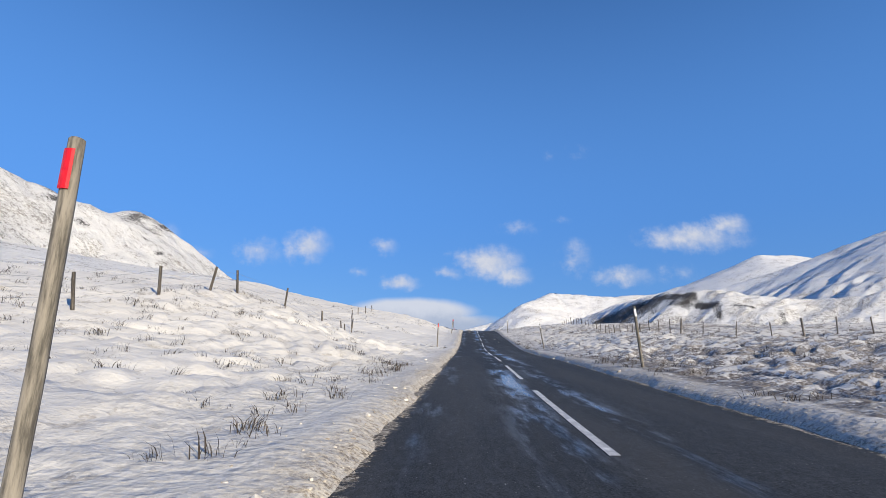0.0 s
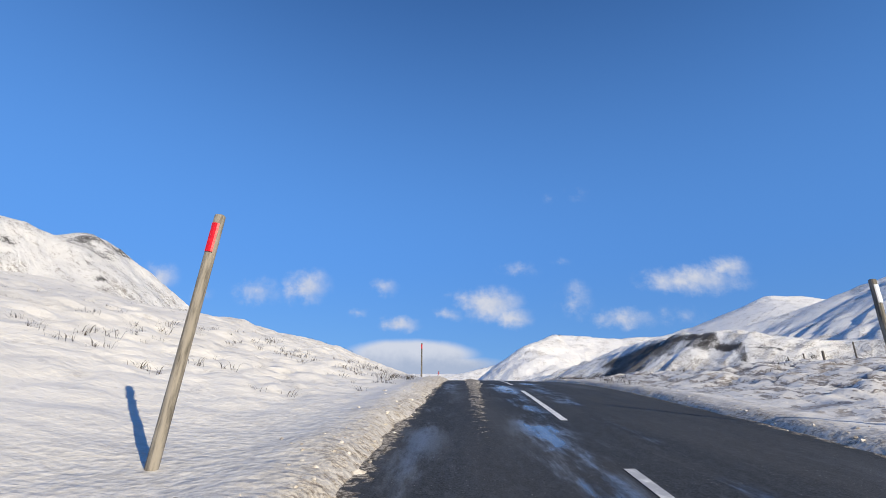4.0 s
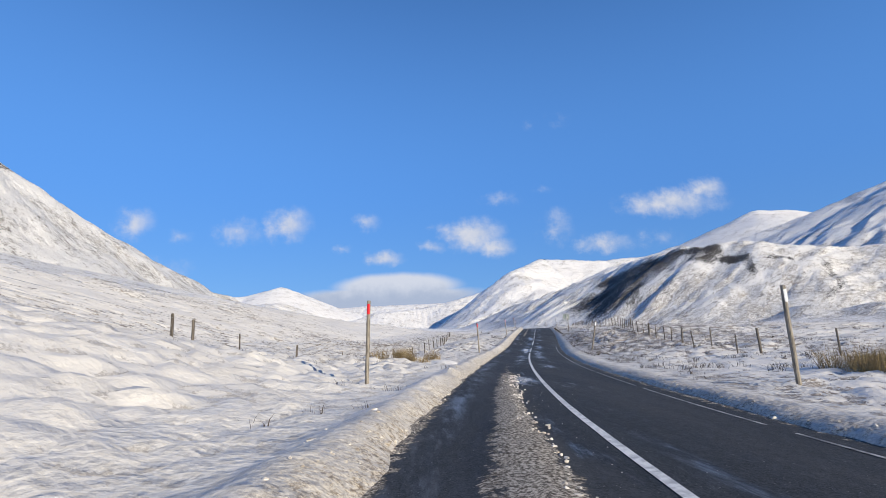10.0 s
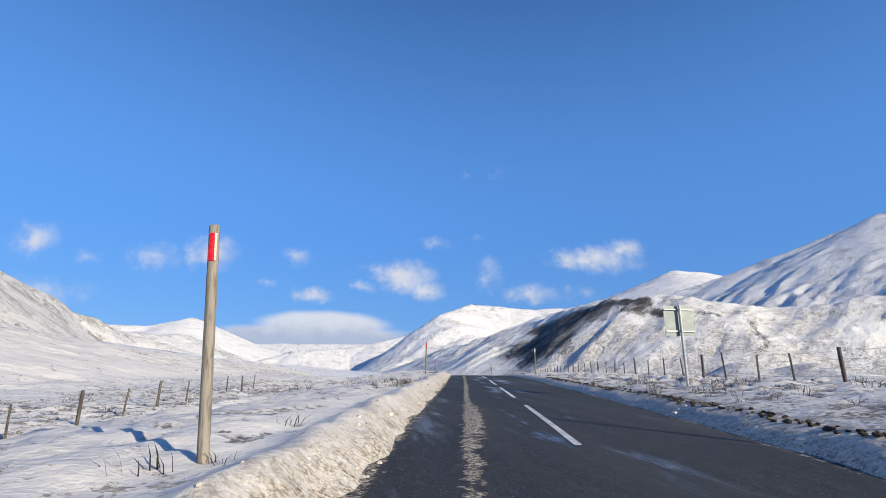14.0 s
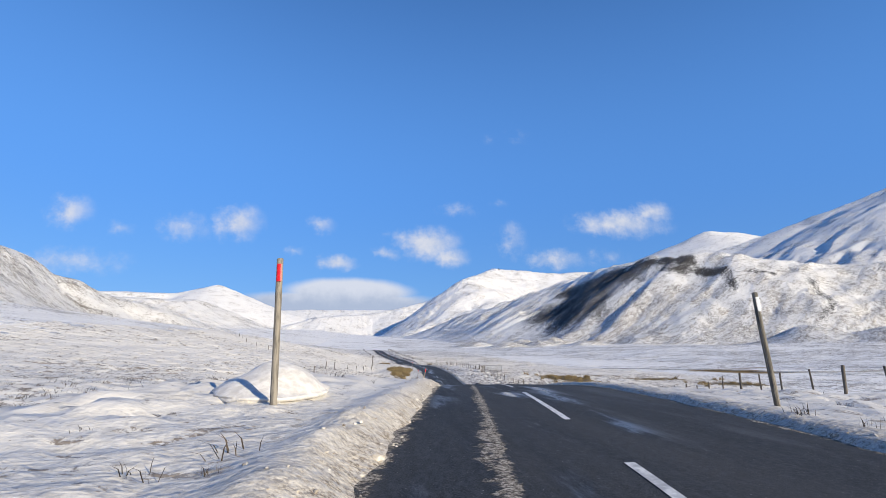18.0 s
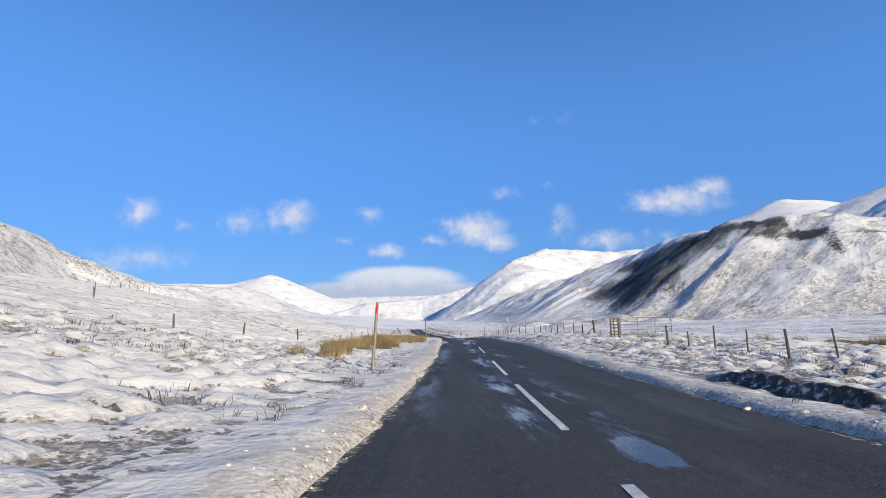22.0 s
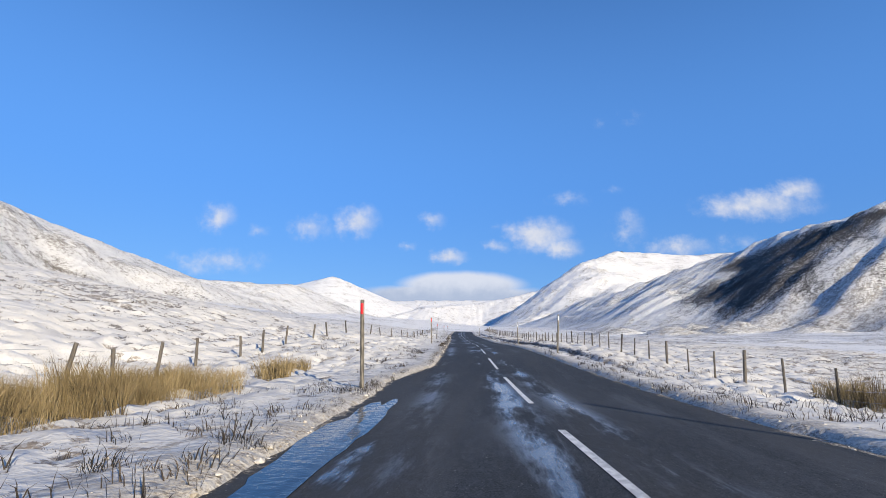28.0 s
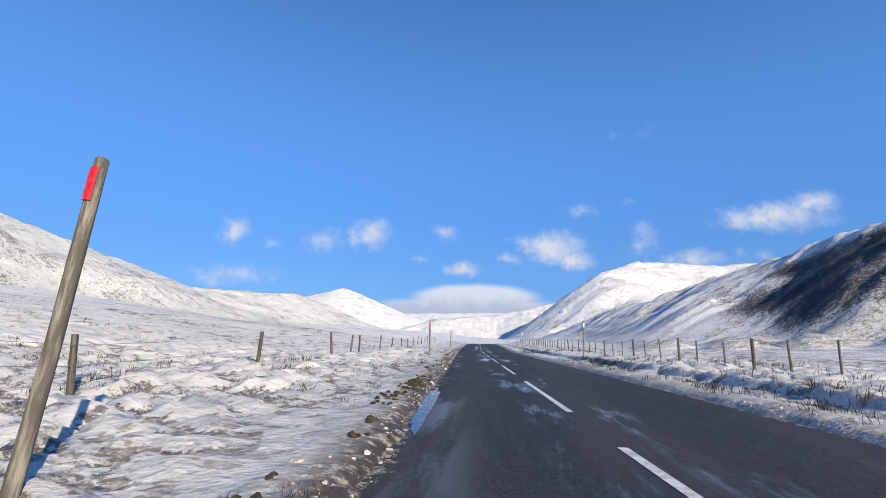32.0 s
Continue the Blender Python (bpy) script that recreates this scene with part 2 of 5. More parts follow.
RIGHT_FIRST = {
    -40: (0.08, 0.2, 0.4, 0.9, 2.0, 3.5, 7, 14),
    30: (0.08, 0.2, 0.4, 1.0, 2.0, 3.5, 7, 12),
    45: (0.08, 0.2, 0.7, 1.8, 2.6, 3.0, 5, 10),
    60: (0.08, 0.15, 0.1, 0.5, 2.0, 2.0, 2, 5),
    78: (0.08, 0.15, 0.5, 1.6, 2.0, 1.0, 0, 2),
    110: (0.08, 0.15, 0.2, 0.3, 0.2, -0.5, -1, 2),
    170: (0.08, 0.1, 0.05, 0.1, 0.3, 0.3, 0, 2),
    200: (0.08, 0.15, 0.25, 0.4, 0.6, 0.0, -1, 1),
    217: (0.08, 0.45, 1.1, 1.6, 1.4, 0.2, -2, 0),
}
RIGHT_SECOND = {
    234: (0.08, 0.4, 0.8, 1.1, 0.8, -0.5, -2, 0),
    250: (0.08, 0.3, 0.45, 0.4, 0.0, -1.0, -3, -1),
    300: (0.08, 0.12, 0.1, 0.1, -0.5, -1.8, -4, -2),
    325: (0.08, 0.0, -0.3, -0.5, -1.0, -2.0, -3.5, -1),
    358: (0.08, 0.0, -0.7, -1.2, -1.3, -1.4, -2, 0),
    385: (0.08, 0.1, 0.0, 0.1, -0.5, -1.0, -1.5, 1),
    421: (0.08, 0.2, 0.75, 0.9, -0.3, -0.8, -1, 2),
    440: (0.08, 0.2, 0.4, 0.3, -0.6, -0.8, -1, 3),
    497: (0.08, 0.05, -0.3, -0.9, -1.4, -1.2, -1, 4),
}
RIGHT_THIRD = {
    506: (0.08, 0.08, 0.2, 0.2, -0.9, -1.1, -1, 4),
    528: (0.08, 0.08, 0.15, 0.1, -0.9, -1.0, -1, 4),
    565: (0.08, 0.1, 0.3, 0.3, -0.6, -1.0, -1, 4),
    800: (0.08, 0.0, -0.2, -0.4, -1.0, -1.0, -1, 4),
    1600: (0.08, 0.0, -0.2, -0.4, -1.0, -1.0, -1, 4),
}
RIGHT = {**RIGHT_FIRST, **RIGHT_SECOND, **RIGHT_THIRD}
GRID = np.arange(-100, 1700, 5.0)


def table(rows, marks):
    st = np.array(sorted(rows))
    vals = np.array([rows[k] for k in st], float)
    return np.array(marks), np.stack([smoothed(np.interp(GRID, st, vals[:, j]), 2) for j in range(len(marks))], 1)


LT, RT = table(LEFT, LEFT_D), table(RIGHT, RIGHT_D)


def side(tab, y, d):
    marks, vals = tab
    i = np.clip((y - GRID[0]) / 5.0, 0, len(GRID) - 1.001)
    k = i.astype(int)
    w = (i - k)[..., None]
    row = vals[k] * (1 - w) + vals[k + 1] * w
    j = np.clip(np.searchsorted(marks, d) - 1, 0, len(marks) - 2)
    a, b = np.take_along_axis(row, j[..., None], -1)[..., 0], np.take_along_axis(row, j[..., None] + 1, -1)[..., 0]
    f = np.clip((d - marks[j]) / (marks[j + 1] - marks[j]), 0, 1)
    return a + (b - a) * f


# ridges: crest points, then the fall per metre on either side
LEFT_HILL = ("left_hill", ((-700, 100, 260), (-458, 331, 189), (-309, 459, 128), (-330, 512, 153), (-301, 577, 117), (-289, 750, 86), (-252, 763, 66), (-189, 812, 41), (-160, 900, 28)), 0.48, 0.75)
LEFT_BACK_HILL = ("left_back_hill", ((-698, 699, 170), (-557, 1021, 148), (-480, 1299, 90), (-389, 1490, 103), (-281, 1750, 40)), 0.31, 0.40)
LEFT_PEAK = ("left_peak", ((-1900, 3700, 330), (-1370, 3917, 337), (-1110, 3983, 412), (-832, 4099, 291), (-520, 4197, 184)), 0.42, 0.42)
FAR_MOUNTAIN = ("far_mountain", ((-1500, 4500, 240), (-600, 4600, 280), (300, 4600, 290), (900, 4600, 260)), 0.3, 0.3)
VALLEY_END = ("valley_end", ((-480, 2700, 60), (-280, 2950, 140), (-60, 3150, 165), (150, 3250, 210), (420, 3500, 290)), 0.35, 0.35)
CAIRN_HILL = ("cairn_hill", ((120, 1900, 40), (242, 2184, 88), (405, 2425, 285), (624, 2815, 392), (992, 2895, 388), (1507, 2903, 419)), 0.73, 0.48)
DARK_HILL = ("dark_hill", ((90, 1600, 12), (200, 1480, 40), (306, 1439, 70), (422, 1428, 107), (465, 1228, 148), (500, 1068, 151), (571, 1008, 146), (678, 956, 121), (902, 900, 147)), 0.42, 0.67)
DARK_NOSE = ("dark_nose", ((455, 1270, 140), (362, 1500, 110), (250, 1660, 74), (140, 1830, 34)), 0.45, 0.50)
RIGHT_PEAK = ("right_peak", ((900, 2500, 300), (1340, 2578, 431), (1693, 2582, 575), (1925, 2681, 597), (2389, 2724, 553)), 0.41, 0.42)
RIGHT_MOUNTAIN = ("right_mountain", ((908, 1746, 237), (1312, 1650, 380), (1654, 1470, 524), (2124, 1200, 693), (2400, 700, 800)), 0.47, 0.47)
RIDGES = (LEFT_HILL, LEFT_BACK_HILL, LEFT_PEAK, FAR_MOUNTAIN, VALLEY_END, CAIRN_HILL, DARK_HILL, DARK_NOSE, RIGHT_PEAK, RIGHT_MOUNTAIN)


# moraine mounds at the foot of the dark hill
MORAINE = ((188, 905, 15, 8), (214, 930, 16, 9), (232, 902, 14, 7), (262, 948, 17, 10), (292, 975, 18, 9), (318, 930, 15, 7), (160, 960, 18, 7), (232, 1010, 20, 8), (280, 880, 16, 6), (352, 890, 15, 6), (445, 742, 30, 17), (500, 700, 34, 15))


def ridge(x, y, crest, fall_left, fall_right):
    best = np.full(x.shape, -1e9)
    for (ax, ay, az), (bx, by, bz) in zip(crest, crest[1:]):
        dx, dy = bx - ax, by - ay
        u = np.clip(((x - ax) * dx + (y - ay) * dy) / (dx * dx + dy * dy), 0, 1)
        px, py = x - (ax + u * dx), y - (ay + u * dy)
        r = np.hypot(px, py)
        turn = np.clip((dx * py - dy * px) / (math.hypot(dx, dy) * np.maximum(r, 1)), -1, 1)
        s = fall_right + (fall_left - fall_right) * (0.5 + 0.5 * turn)
        best = np.maximum(best, az + u * (bz - az) - s * np.where(r > 30, r - 15, r * r / 60))
    return best


def soft_max(a, b, k):
    h = np.clip(0.5 + 0.5 * (a - b) / k, 0, 1)
    return b + (a - b) * h + k * h * (1 - h)


def land(x, y, fine=True):
    yy = np.clip(y, -90, 1590)
    u = x - road_x(yy)
    e = np.where(u < 0, -u - edge_left(yy), u - edge_right(yy))
    base = road_z(yy) + np.where(u < 0, side(LT, yy, e), side(RT, yy, e))
    h = base + np.clip(y - 1590, 0, None) * 0.02 + np.clip(np.abs(u) - 250, 0, None) * 0.02
    for name, crest, fl, fr in RIDGES:
        h = soft_max(ridge(x, y, crest, fl, fr), h, 10.0)
    rise = np.clip((h - base) / 40, 0, 1)
    # gullies down the hillsides, swells on the moor
    h = h + rise * (6 * fbm(x / 60, y / 60, 4, 3) + 5 * (0.35 - 2 * np.abs(fbm(x / 34, y / 52, 3, 31))) + 14 * np.clip((h - 120) / 300, 0, 1) * fbm(x / 110, y / 170, 4, 37))
    # spurs and hollows running down the valley's far side
    far = np.clip((x - 150) / 80, 0, 1) * rise
    across, down = 0.43 * x - 0.90 * y, 0.90 * x + 0.43 * y
    bent = across + 26 * fbm(x / 120, y / 120, 2, 47)
    far = far * np.clip(1.2 - (h - 170) / 150, 0.22, 1)
    h = h + far * 19 * (0.3 - 2 * np.abs(fbm(bent / 66, down / 260, 3, 43)))
    h = h + far * 6.5 * (0.3 - 2 * np.abs(fbm(bent / 24, down / 130, 3, 44)))
    near = np.clip((-x - 120) / 80, 0, 1) * rise
    h = h + near * 4.5 * (0.3 - 2 * np.abs(fbm((y + 0.3 * x) / 30, x / 90, 3, 45)))
    for cx, cy, r, tall in MORAINE:
        h = h + tall * np.exp(-((x - cx) ** 2 + (y - cy) ** 2) / r ** 2)
    h = h + np.clip((np.abs(u) - 8) / 40, 0, 1) * 1.0 * fbm(x / 22, y / 22, 3, 5)
    if fine:
        out = np.clip((e - 0.5) / 3.0, 0, 1)
        rough = np.clip(fbm(x / 13, y / 13, 2, 15) * 2.6 + 0.55, 0.12, 1)
        h = h + out * (lumpy(x, y) * 0.34 * (pillows(x, y) - 0.5) + 0.55 * (rough + 0.2) * fbm(x / 3.4, y / 3.4, 3, 21) + 0.19 * (rough + 0.1) * fbm(x / 0.75, y / 0.75, 3, 23))
        # ploughed bank along the road
        bank = np.exp(-((e - 0.5) / 0.40) ** 2)
        tall = np.interp(yy, (0, 60, 150, 190, 230, 300, 330, 400, 600), (0.06, 0.08, 0.14, 0.22, 0.26, 0.2, 0.12, 0.05, 0.05))
        h = h + bank * np.where(u < 0, tall, 0.07) * (0.9 + 1.3 * fbm(x / 0.8, y / 0.8, 3, 41))
        # worn lip of peat above the flat verge
        lip = np.clip((e - 1.75 + 0.5 * fbm(x / 0.9, y / 1.4, 3, 57)) / 0.22, 0, 1) * (u > 0)
        h = h + 0.26 * lip * np.interp(yy, (375, 376.5, 380, 382, 493, 502, 600, 640), (0, 1.0, 1.0, 0, 0, 0.62, 0.62, 0)) * np.clip(1.6 + 3 * fbm(x / 5, y / 5, 2, 59), 0, 1.3) * np.exp(-np.clip(e - 2, 0, None) / 2.5)
        ragged = e + 0.34 * fbm(x / 0.5, y / 0.9, 3, 51)
        h = np.where(e < 1.0, np.minimum(h, road_z(yy) + 0.03 + np.clip(ragged, -0.3, 2) * 0.7), h)
    return h


def pillows(x, y):
    """Rounded snow cushions with creases between them, nought to one."""
    x, y = x + 0.9 * fbm(x / 1.3, y / 1.3, 2, 7), y + 0.9 * fbm(x / 1.3, y / 1.3, 2, 9)
    return 0.62 * cells(x / 1.0, y / 0.85, 11) + 0.38 * cells(x / 0.5, y / 0.45, 12)


def cells(x, y, seed):
    """Domes on scattered centres, nought where two meet."""
    ix, iy = np.floor(x).astype(np.int64), np.floor(y).astype(np.int64)
    first, second = np.full(x.shape, 9.0), np.full(x.shape, 9.0)
    for ox in (-1, 0, 1):
        for oy in (-1, 0, 1):
            d = np.hypot(ix + ox + hashed(ix + ox, iy + oy, seed) - x, iy + oy + hashed(ix + ox, iy + oy, seed + 5) - y)
            second = np.minimum(second, np.maximum(first, d))
            first = np.minimum(first, d)
    v = np.clip((second - first) * 1.25, 0, 1)
    return v * (2 - v)


def lumpy(x, y):
    """How hummocky the moor is, from smooth drifts to rank heather."""
    u = x - road_x(y)
    v = 0.9 + 1.3 * fbm(x / 17, y / 17, 2, 15)
    v = v - 0.30 * np.clip((190 - y) / 25, 0, 1) * (u < 0) - 0.7 * np.exp(-((u + 9) / 7) ** 2 - ((y - 58) / 16) ** 2) - 0.5 * np.exp(-((u - 5) / 4) ** 2 - ((y - 40) / 12) ** 2)
    v = v - 0.6 * np.exp(-((u + 30) / 16) ** 2 - ((y - 290) / 60) ** 2)
    v = v + 0.5 * np.exp(-((u + 14) / 12) ** 2 - ((y - 362) / 26) ** 2) + 0.4 * np.exp(-((u - 12) / 9) ** 2 - ((y - 30) / 40) ** 2) + 0.25 * (y > 380)
    return np.clip(v, 0.08, 1)


def ground_z(x, y):
    return float(land(np.array([float(x)]), np.array([float(y)]))[0])

# ---- materials ----
def start(name):
    m = bpy.data.materials.new(name)
    m.use_nodes = True
    t = m.node_tree
    b = t.nodes["Principled BSDF"]
    place = add(t, "ShaderNodeNewGeometry").outputs["Position"]
    return m, t, b, place


def noise_tex(t, v, scale, detail=4.0, rough=0.55, stretch=None):
    if stretch:
        v = add(t, "ShaderNodeMapping", [("Vector", v), ("Scale", stretch)]).outputs[0]
    return add(t, "ShaderNodeTexNoise", [("Vector", v), ("Scale", scale), ("Detail", detail), ("Roughness", rough)]).outputs[0]


def mark(t, name):
    n = add(t, "ShaderNodeAttribute")
    n.attribute_name = name
    return n.outputs["Fac"]


def bump(t, b, height, strength, distance):
    n = add(t, "ShaderNodeBump", [("Strength", strength), ("Distance", distance), ("Height", height)])
    t.links.new(n.outputs[0], b.inputs["Normal"])


def snow_material():
    m, t, b, p = start("moor_snow")
    patch = noise_tex(t, p, 0.05, 3)
    clump = noise_tex(t, p, 1.5, 6, 0.66)
    tuft = noise_tex(t, p, 4.2, 5, 0.72)
    twig = noise_tex(t, p, 15.0, 4, 0.7)
    # heather and grass showing through the snow, most in the creases
    keep = calc(t, "ADD", calc(t, "MULTIPLY", patch, 0.30), calc(t, "ADD", calc(t, "MULTIPLY", clump, 0.42), calc(t, "ADD", calc(t, "MULTIPLY", tuft, 0.40), calc(t, "MULTIPLY", twig, 0.18))))
    keep = calc(t, "ADD", keep, calc(t, "ADD", calc(t, "MULTIPLY", mark(t, "heath"), 0.09), calc(t, "MULTIPLY", mark(t, "crease"), 0.25)))
    heather = ramp(t, keep, 0.748, 0.785, 0.0, 0.92)
    fleck = ramp(t, calc(t, "ADD", calc(t, "MULTIPLY", calc(t, "ADD", tuft, clump), 0.5), calc(t, "MULTIPLY", ramp(t, calc(t, "ADD", patch, calc(t, "MULTIPLY", mark(t, "heath"), 0.15)), 0.42, 0.62), 0.075)), 0.59, 0.625, 0.0, 0.8)
    heather = calc(t, "MULTIPLY", calc(t, "MAXIMUM", heather, fleck), ramp(t, twig, 0.36, 0.56, 0.3, 1.0))
    straw = blend(t, ramp(t, tuft, 0.4, 0.62), (0.11, 0.088, 0.066), (0.30, 0.245, 0.185))
    heath_colour = blend(t, ramp(t, noise_tex(t, p, 0.4, 3), 0.40, 0.6), blend(t, twig, (0.035, 0.028, 0.026), (0.13, 0.10, 0.085)), straw)
    white = blend(t, ramp(t, noise_tex(t, p, 0.25, 5, 0.6), 0.35, 0.68), (0.68, 0.66, 0.63), (0.79, 0.762, 0.712))
    white = blend(t, ramp(t, tuft, 0.46, 0.66, 0.0, 0.35), white, (0.62, 0.595, 0.57))
    # snow thrown up by the plough, colour greyed to dim the bright verge
    verge_dim = calc(t, "MULTIPLY", mark(t, "churned"), ramp(t, noise_tex(t, p, 9.0, 5, 0.75), 0.42, 0.60, 0.15, 0.75), clamp=True)
    white = blend(t, verge_dim, white, (0.47, 0.45, 0.42))
    grit = ramp(t, noise_tex(t, p, 7.0, 6, 0.75), 0.40, 0.60)
    dirt = calc(t, "MULTIPLY", mark(t, "dirt"), calc(t, "MULTIPLY_ADD", grit, 0.65, 0.35), clamp=True)
    sand = blend(t, ramp(t, noise_tex(t, p, 24, 4, 0.75), 0.40, 0.62), (0.16, 0.125, 0.09), (0.60, 0.535, 0.43))
    colour = blend(t, dirt, white, sand)
    colour = blend(t, calc(t, "MULTIPLY", heather, mark(t, "bare")), colour, heath_colour)
    reed = ramp(t, calc(t, "ADD", mark(t, "sedge"), calc(t, "MULTIPLY_ADD", calc(t, "ADD", clump, tuft), 0.9, -0.9)), 0.42, 0.60)
    colour = blend(t, reed, colour, blend(t, ramp(t, tuft, 0.4, 0.65), (0.075, 0.055, 0.02), (0.27, 0.20, 0.085)))
    earth = calc(t, "MULTIPLY", mark(t, "earth"), ramp(t, tuft, 0.36, 0.50), clamp=True)
    colour = blend(t, earth, colour, blend(t, twig, (0.012, 0.009, 0.007), (0.075, 0.055, 0.038)))
    t.links.new(colour, b.inputs["Base Color"])
    b.inputs["Roughness"].default_value = 0.62
    b.inputs["Specular IOR Level"].default_value = 0.25
    drift = noise_tex(t, p, 0.8, 3, 0.45, (1.0, 1.9, 1.0))
    lump = add(t, "ShaderNodeTexVoronoi", [("Vector", p), ("Scale", 8.0), ("Detail", 1.0)])
    lump.feature = "SMOOTH_F1"
    crumb = calc(t, "SUBTRACT", 1.0, lump.outputs["Distance"])
    crust = calc(t, "ADD", calc(t, "ADD", calc(t, "MULTIPLY", clump, 0.50), calc(t, "MULTIPLY", drift, 0.8)), calc(t, "ADD", calc(t, "MULTIPLY", tuft, 0.30), calc(t, "ADD", calc(t, "MULTIPLY", twig, 0.06), calc(t, "MULTIPLY", calc(t, "MULTIPLY", crumb, mark(t, "churned")), 0.26))))
    bump(t, b, crust, 0.9, 0.10)
    return m


def hill_material():
    m, t, b, p = start("hill_snow")
    big = noise_tex(t, p, 0.014, 5, 0.6)
    mid = noise_tex(t, p, 0.07, 6, 0.68)
    fine = noise_tex(t, p, 0.55, 5, 0.75)
    tiny = noise_tex(t, p, 1.6, 3, 0.7)
    # wind and water run straight down: across and down the slope, either side of the valley
    at = add(t, "ShaderNodeSeparateXYZ", [(0, p)])
    east = ramp(t, at.outputs[0], -120.0, 120.0)

    def run(ax, ay):
        return calc(t, "ADD", calc(t, "MULTIPLY", at.outputs[0], ax), calc(t, "MULTIPLY", at.outputs[1], ay))

    def flow(across, down, pull):
        sway = calc(t, "MULTIPLY_ADD", mid, 14.0, across)
        return add(t, "ShaderNodeCombineXYZ", [(0, sway), (1, calc(t, "MULTIPLY", down, pull)), (2, calc(t, "MULTIPLY", at.outputs[2], pull))]).outputs[0]

    def both(scale, detail, rough, pull):
        west = noise_tex(t, flow(run(0.3, 0.95), run(0.95, -0.3), pull), scale, detail, rough)
        other = noise_tex(t, flow(run(0.43, -0.90), run(0.90, 0.43), pull), scale, detail, rough)
        return calc(t, "ADD", calc(t, "MULTIPLY", other, east), calc(t, "MULTIPLY", west, calc(t, "SUBTRACT", 1.0, east)))

    streak = both(0.075, 6, 0.72, 0.28)
    rill = both(0.34, 5, 0.75, 0.38)
    # flecks of heather, thick in some places and thin in others
    dense = ramp(t, calc(t, "ADD", calc(t, "MULTIPLY", calc(t, "ADD", big, streak), 0.5), calc(t, "MULTIPLY", mark(t, "heath"), 0.16)), 0.42, 0.66)
    light = ramp(t, calc(t, "ADD", calc(t, "ADD", calc(t, "MULTIPLY", calc(t, "ADD", fine, tiny), 0.36), calc(t, "MULTIPLY", rill, 0.28)), calc(t, "MULTIPLY", dense, 0.09)), 0.57, 0.605, 0.0, 0.85)
    cover = calc(t, "ADD", calc(t, "MULTIPLY", mark(t, "dark"), 0.58), calc(t, "ADD", calc(t, "MULTIPLY", streak, 0.45), calc(t, "ADD", calc(t, "MULTIPLY", rill, 0.45), calc(t, "MULTIPLY", calc(t, "ADD", fine, tiny), 0.85))))
    dark = ramp(t, cover, 1.67, 1.74, 0.0, 0.97)
    white = blend(t, ramp(t, mid, 0.35, 0.65), (0.78, 0.775, 0.77), (0.86, 0.85, 0.835))
    tan = blend(t, ramp(t, mid, 0.4, 0.6), (0.17, 0.15, 0.13), (0.32, 0.28, 0.235))
    heath = blend(t, ramp(t, fine, 0.4, 0.6), (0.075, 0.065, 0.06), tan)
    colour = blend(t, light, white, heath)
    reed = ramp(t, calc(t, "ADD", mark(t, "reed"), calc(t, "MULTIPLY_ADD", fine, 0.8, -0.4)), 0.35, 0.7)
    colour = blend(t, reed, colour, blend(t, ramp(t, fine, 0.4, 0.65), (0.14, 0.09, 0.03), (0.33, 0.22, 0.08)))
    rock = blend(t, ramp(t, fine, 0.35, 0.7), (0.016, 0.016, 0.018), (0.075, 0.068, 0.062))
    colour = blend(t, dark, colour, rock)
    t.links.new(colour, b.inputs["Base Color"])
    b.inputs["Roughness"].default_value = 0.7
    b.inputs["Specular IOR Level"].default_value = 0.2
    rough = calc(t, "ADD", calc(t, "MULTIPLY", noise_tex(t, p, 0.11, 6, 0.62), 0.7), calc(t, "ADD", calc(t, "MULTIPLY", fine, 0.34), calc(t, "MULTIPLY", tiny, 0.12)))
    rough = calc(t, "ADD", rough, calc(t, "ADD", calc(t, "MULTIPLY", streak, 1.7), calc(t, "MULTIPLY", rill, 0.6)))
    bump(t, b, calc(t, "MULTIPLY", rough, mark(t, "steep")), 1.0, 2.8)
    return m


